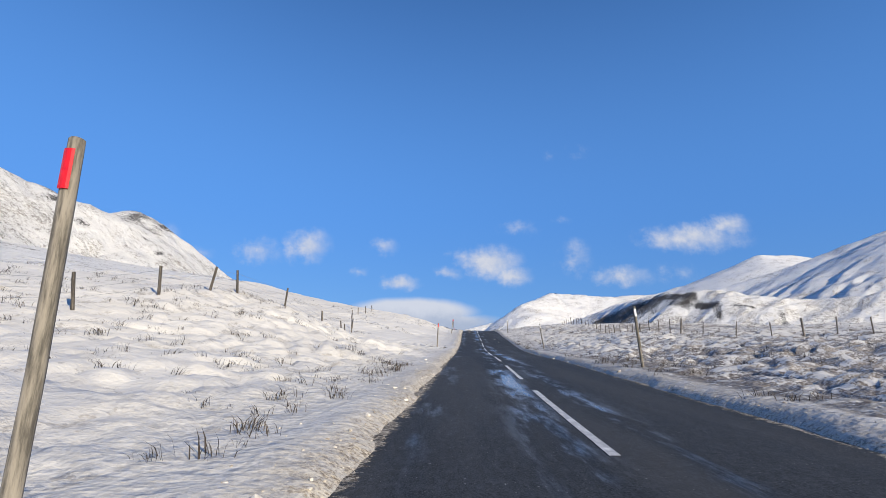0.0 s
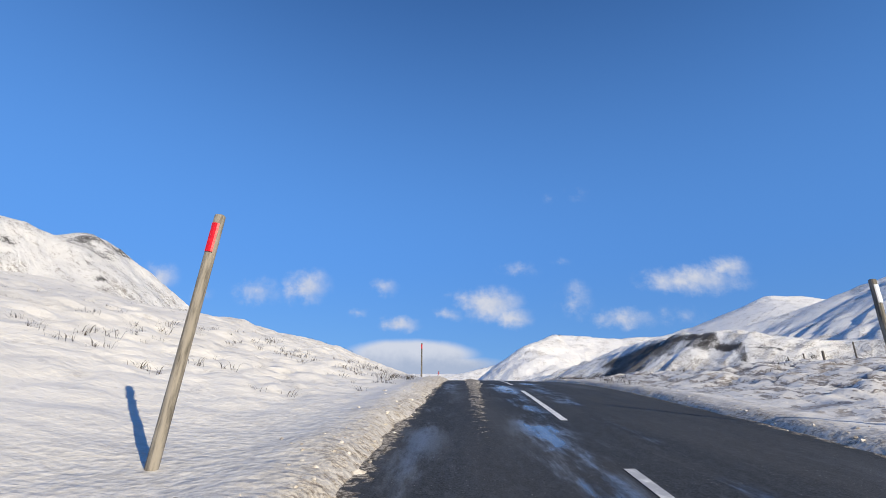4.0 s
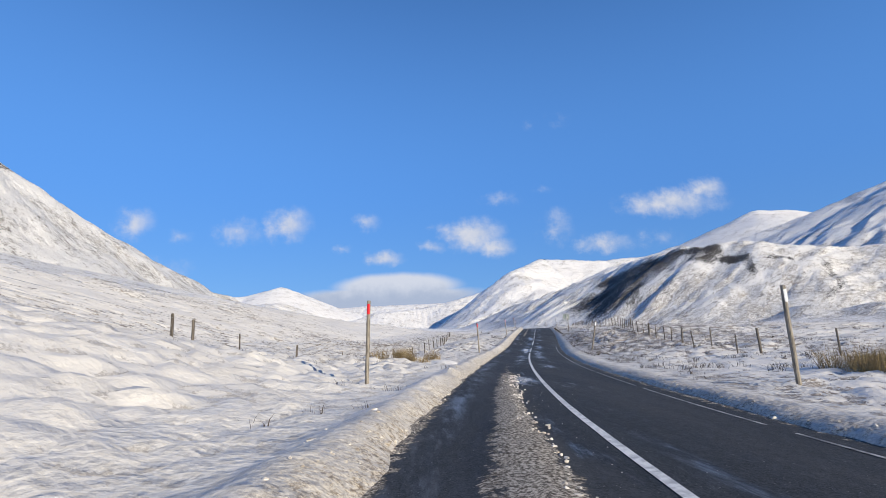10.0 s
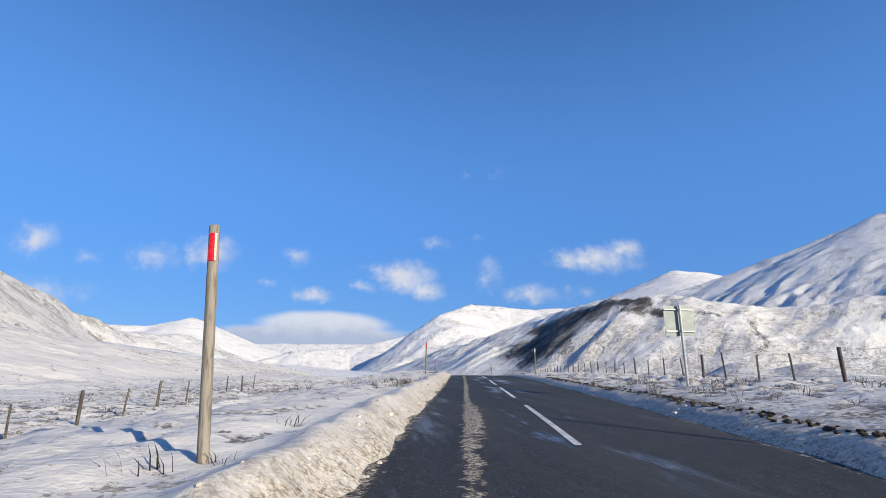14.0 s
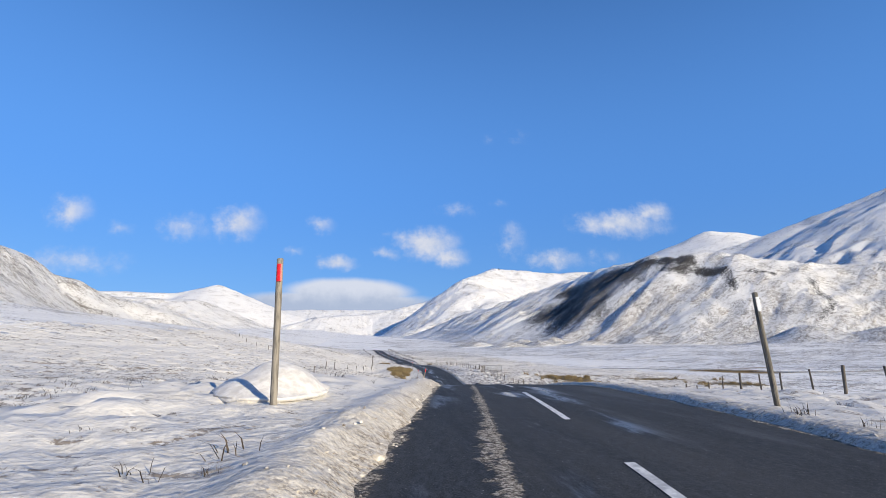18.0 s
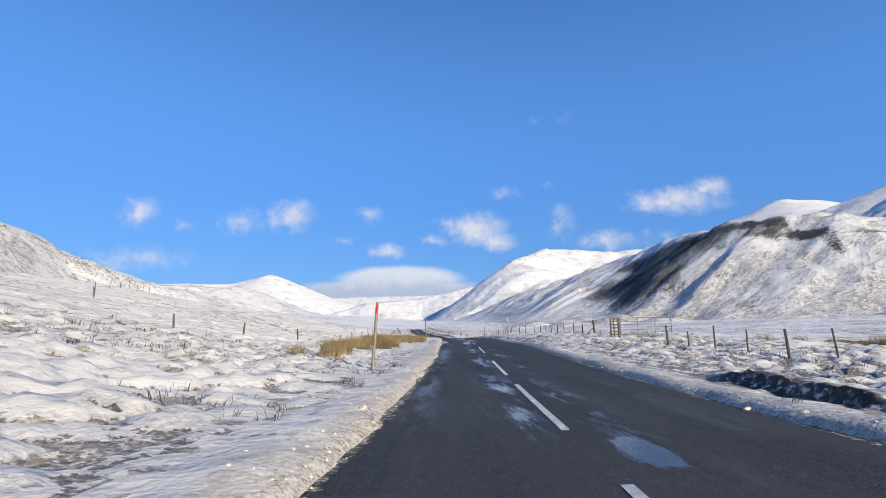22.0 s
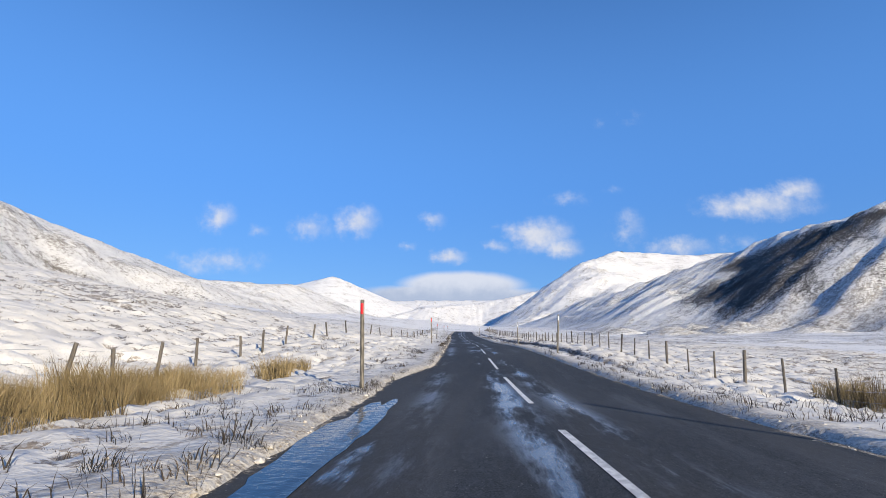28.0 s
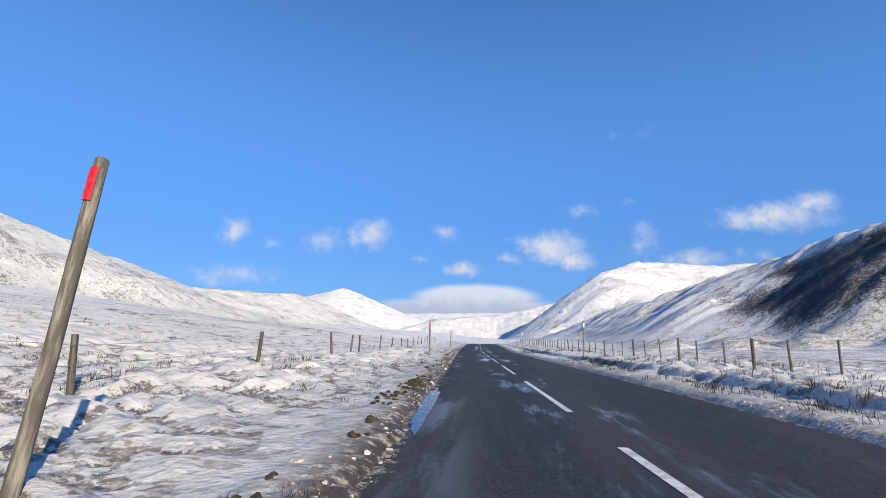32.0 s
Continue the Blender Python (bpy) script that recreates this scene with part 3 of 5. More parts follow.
def asphalt_material():
    m, t, b, p = start("wet_asphalt")
    stone = noise_tex(t, p, 55, 3, 0.75)
    drag = noise_tex(t, p, 5.0, 4, 0.7, (1.5, 0.05, 1.0))
    worn = noise_tex(t, p, 0.5, 5, 0.6, (1.6, 0.12, 1.0))
    film = noise_tex(t, p, 1.3, 6, 0.70, (1.0, 0.17, 1.0))
    patch = noise_tex(t, p, 0.30, 4, 0.6, (1.0, 0.3, 1.0))
    wet = calc(t, "MULTIPLY", ramp(t, calc(t, "ADD", film, calc(t, "MULTIPLY_ADD", patch, 0.6, -0.3)), 0.41, 0.65), mark(t, "wet"), clamp=True)
    wet = calc(t, "MAXIMUM", wet, ramp(t, calc(t, "ADD", mark(t, "pool"), calc(t, "MULTIPLY_ADD", film, 0.8, -0.4)), 0.35, 0.5))
    dry = blend(t, ramp(t, stone, 0.36, 0.66), (0.012, 0.014, 0.018), (0.066, 0.072, 0.080))
    dry = blend(t, ramp(t, drag, 0.40, 0.66, 0.0, 0.3), dry, (0.016, 0.017, 0.019))
    dry = blend(t, ramp(t, worn, 0.42, 0.62, 0.0, 0.4), dry, (0.074, 0.074, 0.075))
    dry = blend(t, ramp(t, noise_tex(t, p, 13, 4, 0.7, (1.0, 0.45, 1.0)), 0.50, 0.62, 0.0, 0.35), dry, (0.080, 0.087, 0.097))
    grit = ramp(t, noise_tex(t, p, 38, 2, 0.5), 0.70, 0.74)
    dry = blend(t, grit, dry, (0.26, 0.26, 0.255))
    colour = blend(t, calc(t, "MULTIPLY", wet, 0.6), dry, (0.014, 0.016, 0.020))
    # pale blue-grey streaks in the colour along the wet tracks
    pale_streaks = calc(t, "MULTIPLY", ramp(t, calc(t, "ADD", calc(t, "MULTIPLY", drag, 0.15), calc(t, "MULTIPLY", calc(t, "ADD", film, patch), 0.43)), 0.50, 0.60, 0.0, 0.60), mark(t, "wet"), clamp=True)
    colour = blend(t, pale_streaks, colour, (0.27, 0.295, 0.335))
    slush = ramp(t, calc(t, "ADD", mark(t, "slush"), calc(t, "MULTIPLY_ADD", noise_tex(t, p, 4.5, 6, 0.75), 1.9, -1.05)), 0.36, 0.52)
    colour = blend(t, slush, colour, blend(t, ramp(t, noise_tex(t, p, 25, 4, 0.7), 0.4, 0.62), (0.085, 0.072, 0.058), (0.52, 0.475, 0.41)))
    t.links.new(colour, b.inputs["Base Color"])
    t.links.new(calc(t, "ADD", ramp(t, wet, 0.1, 0.9, 0.78, 0.16), calc(t, "MULTIPLY", slush, 0.2)), b.inputs["Roughness"])
    t.links.new(ramp(t, wet, 0.1, 0.9, 0.20, 0.6), b.inputs["Specular IOR Level"])
    bump(t, b, calc(t, "ADD", calc(t, "MULTIPLY", stone, ramp(t, wet, 0.2, 0.8, 1.0, 0.12)), calc(t, "MULTIPLY", slush, 2.0)), 0.6, 0.014)
    return m


def plain(name, dark, light, scale, rough, relief=0.3, depth=0.004, stretch=None, metal=0.0):
    m, t, b, p = start(name)
    obj = add(t, "ShaderNodeTexCoord").outputs["Object"]
    n = noise_tex(t, obj, scale, 6, 0.65, stretch)
    vary = add(t, "ShaderNodeObjectInfo").outputs["Random"]
    n2 = calc(t, "ADD", n, calc(t, "MULTIPLY_ADD", vary, 0.16, -0.08))
    t.links.new(blend(t, ramp(t, n2, 0.35, 0.65), dark, light), b.inputs["Base Color"])
    b.inputs["Roughness"].default_value, b.inputs["Metallic"].default_value = rough, metal
    bump(t, b, n, relief, depth)
    return m


SNOW, HILL, ASPHALT = snow_material(), hill_material(), asphalt_material()
PAINT = plain("road_paint", (0.42, 0.42, 0.42), (0.80, 0.80, 0.78), 7.0, 0.55)
WORN = plain("worn_paint", (0.12, 0.12, 0.12), (0.50, 0.49, 0.47), 5.0, 0.6)
POLE = plain("weathered_pole", (0.085, 0.077, 0.064), (0.29, 0.26, 0.215), 5.0, 0.85, 0.6, 0.01, (6, 6, 0.6))
WOOD = plain("grey_fence_wood", (0.045, 0.039, 0.033), (0.15, 0.13, 0.108), 6.0, 0.85, 0.6, 0.01, (5, 5, 0.6))
STEEL = plain("galvanised_steel", (0.25, 0.26, 0.27), (0.45, 0.46, 0.47), 12.0, 0.45, 0.1, 0.002, None, 0.7)
GATE = plain("gate_steel", (0.10, 0.105, 0.11), (0.22, 0.225, 0.23), 12.0, 0.5, 0.1, 0.002, None, 0.5)
PANEL = plain("sign_back", (0.20, 0.235, 0.225), (0.28, 0.31, 0.30), 4.0, 0.5, 0.1, 0.002, None, 0.3)
RED = plain("red_reflector", (0.56, 0.006, 0.014), (0.70, 0.012, 0.020), 20.0, 0.35)
WHITE = plain("white_reflector", (0.70, 0.71, 0.72), (0.82, 0.82, 0.82), 20.0, 0.4)
GRASS = plain("dead_grass", (0.12, 0.085, 0.036), (0.37, 0.28, 0.14), 1.2, 0.8)
HEATHER = plain("heather_twigs", (0.026, 0.021, 0.017), (0.10, 0.074, 0.052), 1.0, 0.85)
CLOD = plain("dirty_snow", (0.30, 0.255, 0.20), (0.74, 0.70, 0.64), 6.0, 0.7, 0.6, 0.03)
CRUST = plain("broken_crust", (0.60, 0.575, 0.54), (0.80, 0.775, 0.735), 5.0, 0.65, 0.6, 0.03)
PEAT = plain("peat_bank", (0.020, 0.014, 0.009), (0.09, 0.065, 0.04), 5.0, 0.9, 0.8, 0.03)


def water_material():
    m, t, b, p = start("meltwater")
    b.inputs["Base Color"].default_value = (0.012, 0.014, 0.017, 1)
    b.inputs["Roughness"].default_value = 0.12
    bump(t, b, noise_tex(t, p, 6.0, 4), 0.5, 0.02)
    return m


WATER = water_material()


# ---- large structure ----
def grid_mesh(name, X, Y, Z, mat, marks=()):
    n, m = X.shape
    co = np.stack([X, Y, Z], -1).reshape(-1, 3).astype(np.float32)
    idx = np.arange(n * m).reshape(n, m)
    q = np.stack([idx[:-1, :-1], idx[:-1, 1:], idx[1:, 1:], idx[1:, :-1]], -1).reshape(-1, 4)
    me = bpy.data.meshes.new(name)
    me.vertices.add(len(co))
    me.vertices.foreach_set("co", co.ravel())
    me.loops.add(q.size)
    me.loops.foreach_set("vertex_index", q.ravel().astype(np.int32))
    me.polygons.add(len(q))
    me.polygons.foreach_set("loop_start", np.arange(0, q.size, 4, dtype=np.int32))
    me.polygons.foreach_set("loop_total", np.full(len(q), 4, np.int32))
    me.polygons.foreach_set("use_smooth", np.ones(len(q), bool))
    me.update()
    for key, values in marks:
        at = me.attributes.new(key, "FLOAT", "POINT")
        at.data.foreach_set("value", np.clip(values, 0, 1).astype(np.float32).ravel())
    me.materials.append(mat)
    return new(name, me)


def grown(a, b, step0, growth):
    v, s = [a], step0
    while v[-1] < b:
        v.append(v[-1] + s)
        s *= growth
    return np.array(v)


def spot(x, y, cx, cy, rx, ry, turn=0.0):
    c, s = math.cos(turn), math.sin(turn)
    dx, dy = x - cx, y - cy
    return np.exp(-((dx * c + dy * s) / rx) ** 2 - ((dy * c - dx * s) / ry) ** 2)


# moor beside the road
us = np.concatenate([np.arange(2.0, 5.2, 0.13), grown(5.2, 62, 0.15, 1.021)])
cols = np.concatenate([-us[::-1], us])
rows_y = np.concatenate([np.arange(-30, 575, 0.25), grown(575, 780, 0.4, 1.03)])
Yg, Ug = np.meshgrid(rows_y, cols, indexing="ij")
Xg = Ug + road_x(Yg)
Zg = land(Xg, Yg)
Eg = np.where(Ug < 0, -Ug - edge_left(Yg), Ug - edge_right(Yg))
heath = 0.5 * spot(Ug, Yg, -20, 255, 12, 60) + 0.6 * (Ug > 0) * np.clip((40 - Yg) / 30, 0, 1) + (0.3 + 0.3 * (Yg < 270)) * (Ug > 0) + 0.5 * spot(Ug, Yg, 12, 205, 9, 30) + 1.0 * spot(Ug, Yg, 15, 338, 6, 14)
heath = heath + 0.4 * spot(Ug, Yg, 14, 360, 10, 28) + 1.0 * spot(Ug, Yg, 33, 405, 7, 13) + 1.0 * spot(Ug, Yg, 52, 390, 9, 7) - 0.8 * spot(Ug, Yg, -9, 62, 9, 18)
crease = np.clip(1.25 - 2.2 * pillows(Xg, Yg), 0, 1) * lumpy(Xg, Yg)
dirt = np.clip(1.1 - (Eg + 0.5 * fbm(Xg / 1.1, Yg / 1.6, 3, 77)) / np.where(Ug < 0, 0.72, 0.65), 0, 1)
lip_at = np.abs(Eg - 1.83 + 0.5 * fbm(Xg / 0.9, Yg / 1.4, 3, 57))
face = np.clip(1.35 - lip_at / 0.2, 0, 1) * np.interp(Yg, (375, 376.5, 380, 382, 493, 502, 600, 640), (0, 1, 1, 0, 0, 1, 1, 0)) * (Ug > 0) * np.clip(0.5 + 5 * fbm(Xg / 5, Yg / 5, 2, 59), 0, 1)
earth = face + 1.3 * spot(Ug, Yg, 5.4, 378.5, 0.7, 2) + 0.6 * spot(Ug, Yg, 4.4, 8, 0.5, 22) + 0.5 * spot(Ug, Yg, 4.6, 215, 0.5, 22) + 1.2 * spot(Ug, Yg, 3.55, 246, 0.22, 13) * np.clip(0.6 + 4 * fbm(Xg / 3, Yg / 3, 2, 58), 0, 1) + 0.95 * (Ug < 0) * np.clip(1.2 - Eg / 0.5, 0, 1) * np.interp(Yg, (498, 512, 600, 640), (0, 1, 1, 0))
churned = np.clip(1.6 - Eg / 2.6, 0.12, 1) * np.clip(0.75 + 2.5 * fbm(Xg / 4, Yg / 9, 2, 83), 0.2, 1)
sedge = np.zeros_like(Zg)
for cu, cy, ru_, ry_, k in ((24.5, 394, 6.5, 9, 1.0), (12.5, 373, 2.6, 6, 0.7), (45, 398, 12, 4, 0.7), (56, 388, 10, 5, 0.85), (16, 350, 5, 8, 0.35), (-26, 232, 13, 34, 0.40), (8.8, 182, 1.3, 1.5, 0.8), (13, 173.5, 1.5, 1.5, 0.7), (33, 405, 10, 4, 0.5)):
    sedge = np.maximum(sedge, k * spot(Ug, Yg, cu, cy, ru_, ry_))
tagged(grid_mesh("ground", Xg, Yg, Zg, SNOW, (("heath", heath), ("crease", crease), ("dirt", dirt), ("earth", earth), ("bare", np.clip(Eg / 1.5, 0, 1) * np.where((Ug < 0) & (Yg < 195), 0.45, 1.0) * (1 - 0.7 * spot(Ug, Yg, -10, 66, 11, 24))), ("sedge", sedge), ("churned", churned))),
       "snow-covered moor with hummocks and heather beside the road", "ground", kind="structure")

# hills all round
gx = np.concatenate([-grown(470, 4200, 6, 1.04)[::-1], np.arange(-465, 760, 4.0), grown(760, 4200, 5, 1.03)])
gy = np.concatenate([-grown(40, 900, 15, 1.1)[::-1], np.arange(-30, 1480, 4.0), grown(1480, 4900, 5, 1.014)])
Yh, Xh = np.meshgrid(gy, gx, indexing="ij")
Zh = land(Xh, Yh, False)
Uh = Xh - road_x(np.clip(Yh, -90, 1590))
hole = (np.abs(Uh) < 54) & (Yh > -26) & (Yh < 770)
Zh = np.where(hole, Zh - 5, Zh)
slope = np.hypot(*np.gradient(Zh, gy, gx))
dark = np.zeros_like(Zh)


def band(x, y, ax, ay, bx, by, r):
    """One along the line from a to b, falling off over r."""
    u = np.clip(((x - ax) * (bx - ax) + (y - ay) * (by - ay)) / ((bx - ax) ** 2 + (by - ay) ** 2), 0, 1)
    return np.exp(-(np.hypot(x - ax - u * (bx - ax), y - ay - u * (by - ay)) / r) ** 2.5)


# heather slopes: from and to, half width, depth of cover
UPPER_HEATHER = (
    (508, 1012, 440, 1085, 24, 0.95), (440, 1085, 385, 1190, 42, 1.0), (430, 1075, 330, 1125, 72, 1.0), (385, 1130, 325, 1040, 60, 1.0),
    (405, 1080, 350, 1020, 48, 0.9), (415, 1045, 340, 1045, 40, 0.8), (330, 1160, 290, 1180, 60, 0.6), (345, 1040, 300, 1010, 44, 0.55),
    (300, 1120, 268, 1060, 46, 0.5), (470, 1010, 495, 995, 20, 0.85), (511, 985, 525, 962, 15, 1.05),
)
LOWER_HEATHER = (
    (528, 955, 515, 925, 14, 0.8), (555, 938, 582, 928, 8, 0.85), (618, 905, 590, 850, 11, 0.75), (590, 850, 548, 822, 8, 0.7),
    (420, 1000, 395, 955, 18, 0.6), (380, 1209, 340, 1340, 34, 0.55), (640, 905, 650, 880, 14, 0.5), (208, 905, 184, 918, 14, 0.8),
    (250, 962, 236, 985, 13, 0.7), (450, 960, 380, 900, 60, 0.30), (540, 900, 420, 860, 60, 0.25), (330, 980, 300, 900, 50, 0.32),
)
for ax, ay, bx, by, r, k in UPPER_HEATHER + LOWER_HEATHER:
    dark = np.maximum(dark, k * band(Xh, Yh, ax, ay, bx, by, r))
for cx, cy, rx, ry, k in ((-316, 492, 15, 34, 0.84), (-302, 520, 13, 24, 0.8), (-250, 427, 5, 7, 1.0), (-330, 402, 12, 12, 0.95), (-301, 397, 8, 10, 0.95), (-290, 480, 18, 26, 0.68), (-255, 640, 12, 18, 0.7), (-265, 1498, 16, 44, 0.85), (-345, 420, 16, 22, 0.8), (-270, 450, 22, 24, 0.5), (-240, 560, 30, 40, 0.4)):
    dark = np.maximum(dark, k * spot(Xh, Yh, cx, cy, rx, ry))
heath = np.clip(slope * 0.8, 0, 0.5) + 0.55 * np.exp(-((Zh - 8) / 10) ** 2) * (Uh > 40)
heath = heath * np.where(Xh < 0, 0.75, 1.0) * np.clip(1.4 - Zh / 160, 0.15, 1) * np.clip(1.6 - np.hypot(Xh, Yh - 300) / 2200, 0.1, 1)
# thicker flecks on the dark hill, partly to darken its too bright slope
heath = heath + 0.15 * spot(Xh, Yh, 430, 1000, 170, 220)
reed = np.zeros_like(Zh)
for cx, cy, rx, ry in ((82, 425, 10, 22), (130, 430, 14, 14), (150, 470, 30, 8), (105, 455, 10, 8)):
    reed = np.maximum(reed, spot(Xh, Yh, cx, cy, rx, ry))
tagged(grid_mesh("hills", Xh, Yh, Zh, HILL, (("heath", heath), ("dark", dark), ("reed", reed), ("steep", np.clip(slope * 3.2, 0.12, 1)))),
       "snow-covered mountains with dark heather slopes round the valley", "hill", kind="structure")

# road
ry = np.arange(-60, 790, 0.5)
ru = np.linspace(-3.9, 3.9, 40)
Yr, Ur = np.meshgrid(ry, ru, indexing="ij")


def road_top(y, u):
    return road_z(y) + 0.05 - 0.014 * np.abs(u)


slush_on = np.interp(Yr, (70, 88, 175, 192, 215, 232, 240, 300, 325, 340), (0, 1, 1, 0.4, 0.25, 0.3, 0.8, 0.8, 0.8, 0))
wide = np.interp(Yr, (70, 88, 160, 175, 186, 200, 340), (0.15, 0.25, 0.27, 0.40, 0.36, 0.15, 0.13)) * (1 + 0.7 * fbm(Yr / 1.4, Ur * 0, 3, 63))
middle = -1.42 + np.interp(Yr, (88, 140, 175, 186, 232, 300), (0.05, -0.05, 0.28, 0.3, -0.1, 0.05))
slush = slush_on * np.exp(-((Ur - middle) / wide) ** 4) * (1 - 0.75 * np.exp(-((Ur - middle + 0.10) / 0.05) ** 2) * np.interp(Yr, (160, 172, 186, 192), (0, 1, 1, 0)))
rim = np.minimum(Ur + edge_left(Yr), edge_right(Yr) - Ur)
slush = np.maximum(slush, 0.75 * np.clip(1 - rim / 0.35, 0, 1))
for cu, cy, ru_, ry_, k in ((-2.55, 416.0, 0.3, 4.0, 0.9), (-1.58, 410.6, 0.12, 1.0, 0.9), (1.72, 63.8, 0.2, 1.9, 0.8), (1.9, 58, 0.15, 0.9, 0.8), (-1.42, 242.5, 0.22, 4.2, 0.95),
                            (-1.24, 224.4, 0.13, 0.6, 0.9), (-0.8, 226.7, 0.13, 0.5, 0.9), (-1.14, 228, 0.12, 0.5, 0.8)):
    slush = np.maximum(slush, k * spot(Ur, Yr, cu, cy, ru_, ry_))
wet = 0.9 * np.exp(-((Ur + 0.5) / 0.42) ** 2) + 0.75 * np.exp(-((Ur - 0.6) / 0.36) ** 2) + 0.5 * np.exp(-((Ur + 2.15) / 0.35) ** 2) + 0.18 * np.exp(-((Ur - 2.2) / 0.4) ** 2) + 0.05
pool = 0.6 * spot(Ur, Yr, 0.5, 373.4, 0.5, 1.2) + 0.9 * spot(Ur, Yr, -2.5, 419.5, 0.5, 5.5) + 0.45 * spot(Ur, Yr, -2.6, 480, 0.4, 6) + 0.6 * spot(Ur, Yr, -2.4, 533, 0.35, 5)
lift = 0.07 * np.clip(slush * 1.6 - 0.3, 0, 1) * (rim > 0.4) * (0.45 + 2.2 * np.clip(fbm(Ur / 0.16, Yr / 0.35, 3, 61) + 0.2, 0, 1)) * np.interp(Yr, (80, 175, 195), (1, 1, 0.35))
road = tagged(grid_mesh("road", Ur + road_x(Yr), Yr, road_top(Yr, Ur) + lift, ASPHALT, (("slush", slush), ("wet", wet), ("pool", pool))),
              "wet dark asphalt road with slush between the wheel tracks", "road", kind="structure")


def part(name, bm, mat, parent=None, label=""):
    """One mesh object from bm, under parent."""
    me = bpy.data.meshes.new(name)
    bm.to_mesh(me)
    bm.free()
    me.materials.append(mat)
    ob = new(name, me)
    ob.parent = parent
    return tagged(ob, label) if label else ob


def shared(name, me, parent, m):
    ob = new(name, me)
    ob.parent = parent
    ob.matrix_basis = m
    return ob


def empty(name, x, y, z, rz=0):
    ob = new(name)
    ob.empty_display_size = 0.2
    ob.matrix_world = pose(x, y, z, 0, 0, rz)
    return ob


# centre line: painted dashes, six metres on and three off, unbroken through the bends
STARTS = (-30.9, 5.2, 14.1, 23.3, 32.5, 41.2, 49.9, 59.7, 68.7, 151.8, 161.3, 171.0, 210.0, 220.7, 229.8, 239.5, 247.6, 289.8, 298.3, 307.3, 315.2, 321.6, 333.8, 342.5, 352.2, 374.6, 383.0, 394.6, 406.1, 415.2, 424.3, 433.8, 476.1, 485.2, 494.4, 515.2, 523.4, 534.9, 546.2, 555.0, 700.0)
UNBROKEN = ((121.5, 146.2), (171.6, 208.3))
dash_starts = list((a, b - a) for a, b in UNBROKEN)
for a, b in zip(STARTS, STARTS[1:]):
    k = max(1, round((b - a) / 8.9))
    for i in range(k):
        y0, length = a + (b - a) * i / k, min(6.1, (b - a) / k * 0.69)
        if not any(lo - 5 < y0 < hi for lo, hi in UNBROKEN):
            dash_starts.append((y0, length))
for y0, length in dash_starts:
    yy = np.linspace(y0, y0 + length, max(8, int(length / 0.7)))
    across = np.linspace(-0.055, 0.055, 3)
    Ym, Um = np.meshgrid(yy, across, indexing="ij")
    jag = 0.012 * fbm(Um * 40 + y0, Ym * 2.5, 2, 71) * np.sign(Um)
    Uc = Um + jag - 0.06
    ob = grid_mesh("centre_line", Uc + road_x(Ym), Ym, road_top(Ym, Uc) + 0.006, PAINT)
    ob.parent = road
# sealed joint across one lane
Ym, Um = np.meshgrid([146.35, 146.45], np.linspace(-0.3, 2.1, 7), indexing="ij")
grid_mesh("joint_line", Um + road_x(Ym), Ym - 0.08 * Um, road_top(Ym, Um) + 0.007, WORN).parent = road
# edge line seen where the right verge is clear
for y0 in range(122, 218, 6):
    Ym, Um = np.meshgrid(np.linspace(y0, y0 + 5.4, 6), [-0.025, 0.025], indexing="ij")
    Uc = Um + edge_right(Ym) - 0.45
    grid_mesh("edge_line", Uc + road_x(Ym), Ym, road_top(Ym, Uc) + 0.006, WORN).parent = road


# ---- roadside things ----
def post_mesh(name, h, r, sides, mat, chamfer=0.02, square=False, seed=0):
    rnd = random.Random(seed)
    bm = bmesh.new()
    rings = []
    levels = (-0.5, 0.0, h * 0.35, h * 0.7, h - chamfer, h)
    for z in levels:
        ring = []
        wob = rnd.uniform(-0.006, 0.006), rnd.uniform(-0.006, 0.006)
        for k in range(sides):
            a = 2 * math.pi * (k + 0.5) / sides
            q = r * (1.0 if z < h else 0.75) * (1 - 0.06 * max(z, 0) / h) * rnd.uniform(0.93, 1.05)
            ring.append(bm.verts.new((q * math.cos(a) + wob[0], q * math.sin(a) + wob[1], z)))
        rings.append(ring)
    for a, b in zip(rings, rings[1:]):
        for k in range(sides):
            bm.faces.new((a[k], a[(k + 1) % sides], b[(k + 1) % sides], b[k]))
    bm.faces.new(rings[-1])
    bm.faces.new(rings[0][::-1])
    for f in bm.faces:
        f.smooth = sides > 6 and abs(f.normal.z) < 0.5
    me = bpy.data.meshes.new(name)
    bm.to_mesh(me)
    bm.free()
    me.materials.append(mat)
    return me


def box(bm, x0, y0, z0, x1, y1, z1, bevel=0.0):
    g = bmesh.ops.create_cube(bm, size=1.0, matrix=Matrix.Translation(((x0 + x1) / 2, (y0 + y1) / 2, (z0 + z1) / 2)) @ Matrix.Diagonal((x1 - x0, y1 - y0, z1 - z0, 1)))
    if bevel:
        edges = list({e for v in g["verts"] for e in v.link_edges})
        bmesh.ops.bevel(bm, geom=edges, offset=bevel, segments=1, affect="EDGES")


def tube(bm, a, b, r, sides=8):
    a, b = Vector(a), Vector(b)
    m = Matrix.Translation((a + b) / 2) @ (b - a).to_track_quat("Z", "Y").to_matrix().to_4x4()
    bmesh.ops.create_cone(bm, cap_ends=True, segments=sides, radius1=r, radius2=r, depth=(b - a).length, matrix=m)


POLES = [post_mesh("snow_pole_post", h, 0.052, 12, POLE, 0.01, seed=k) for k, h in enumerate((2.3, 2.17, 2.1))]


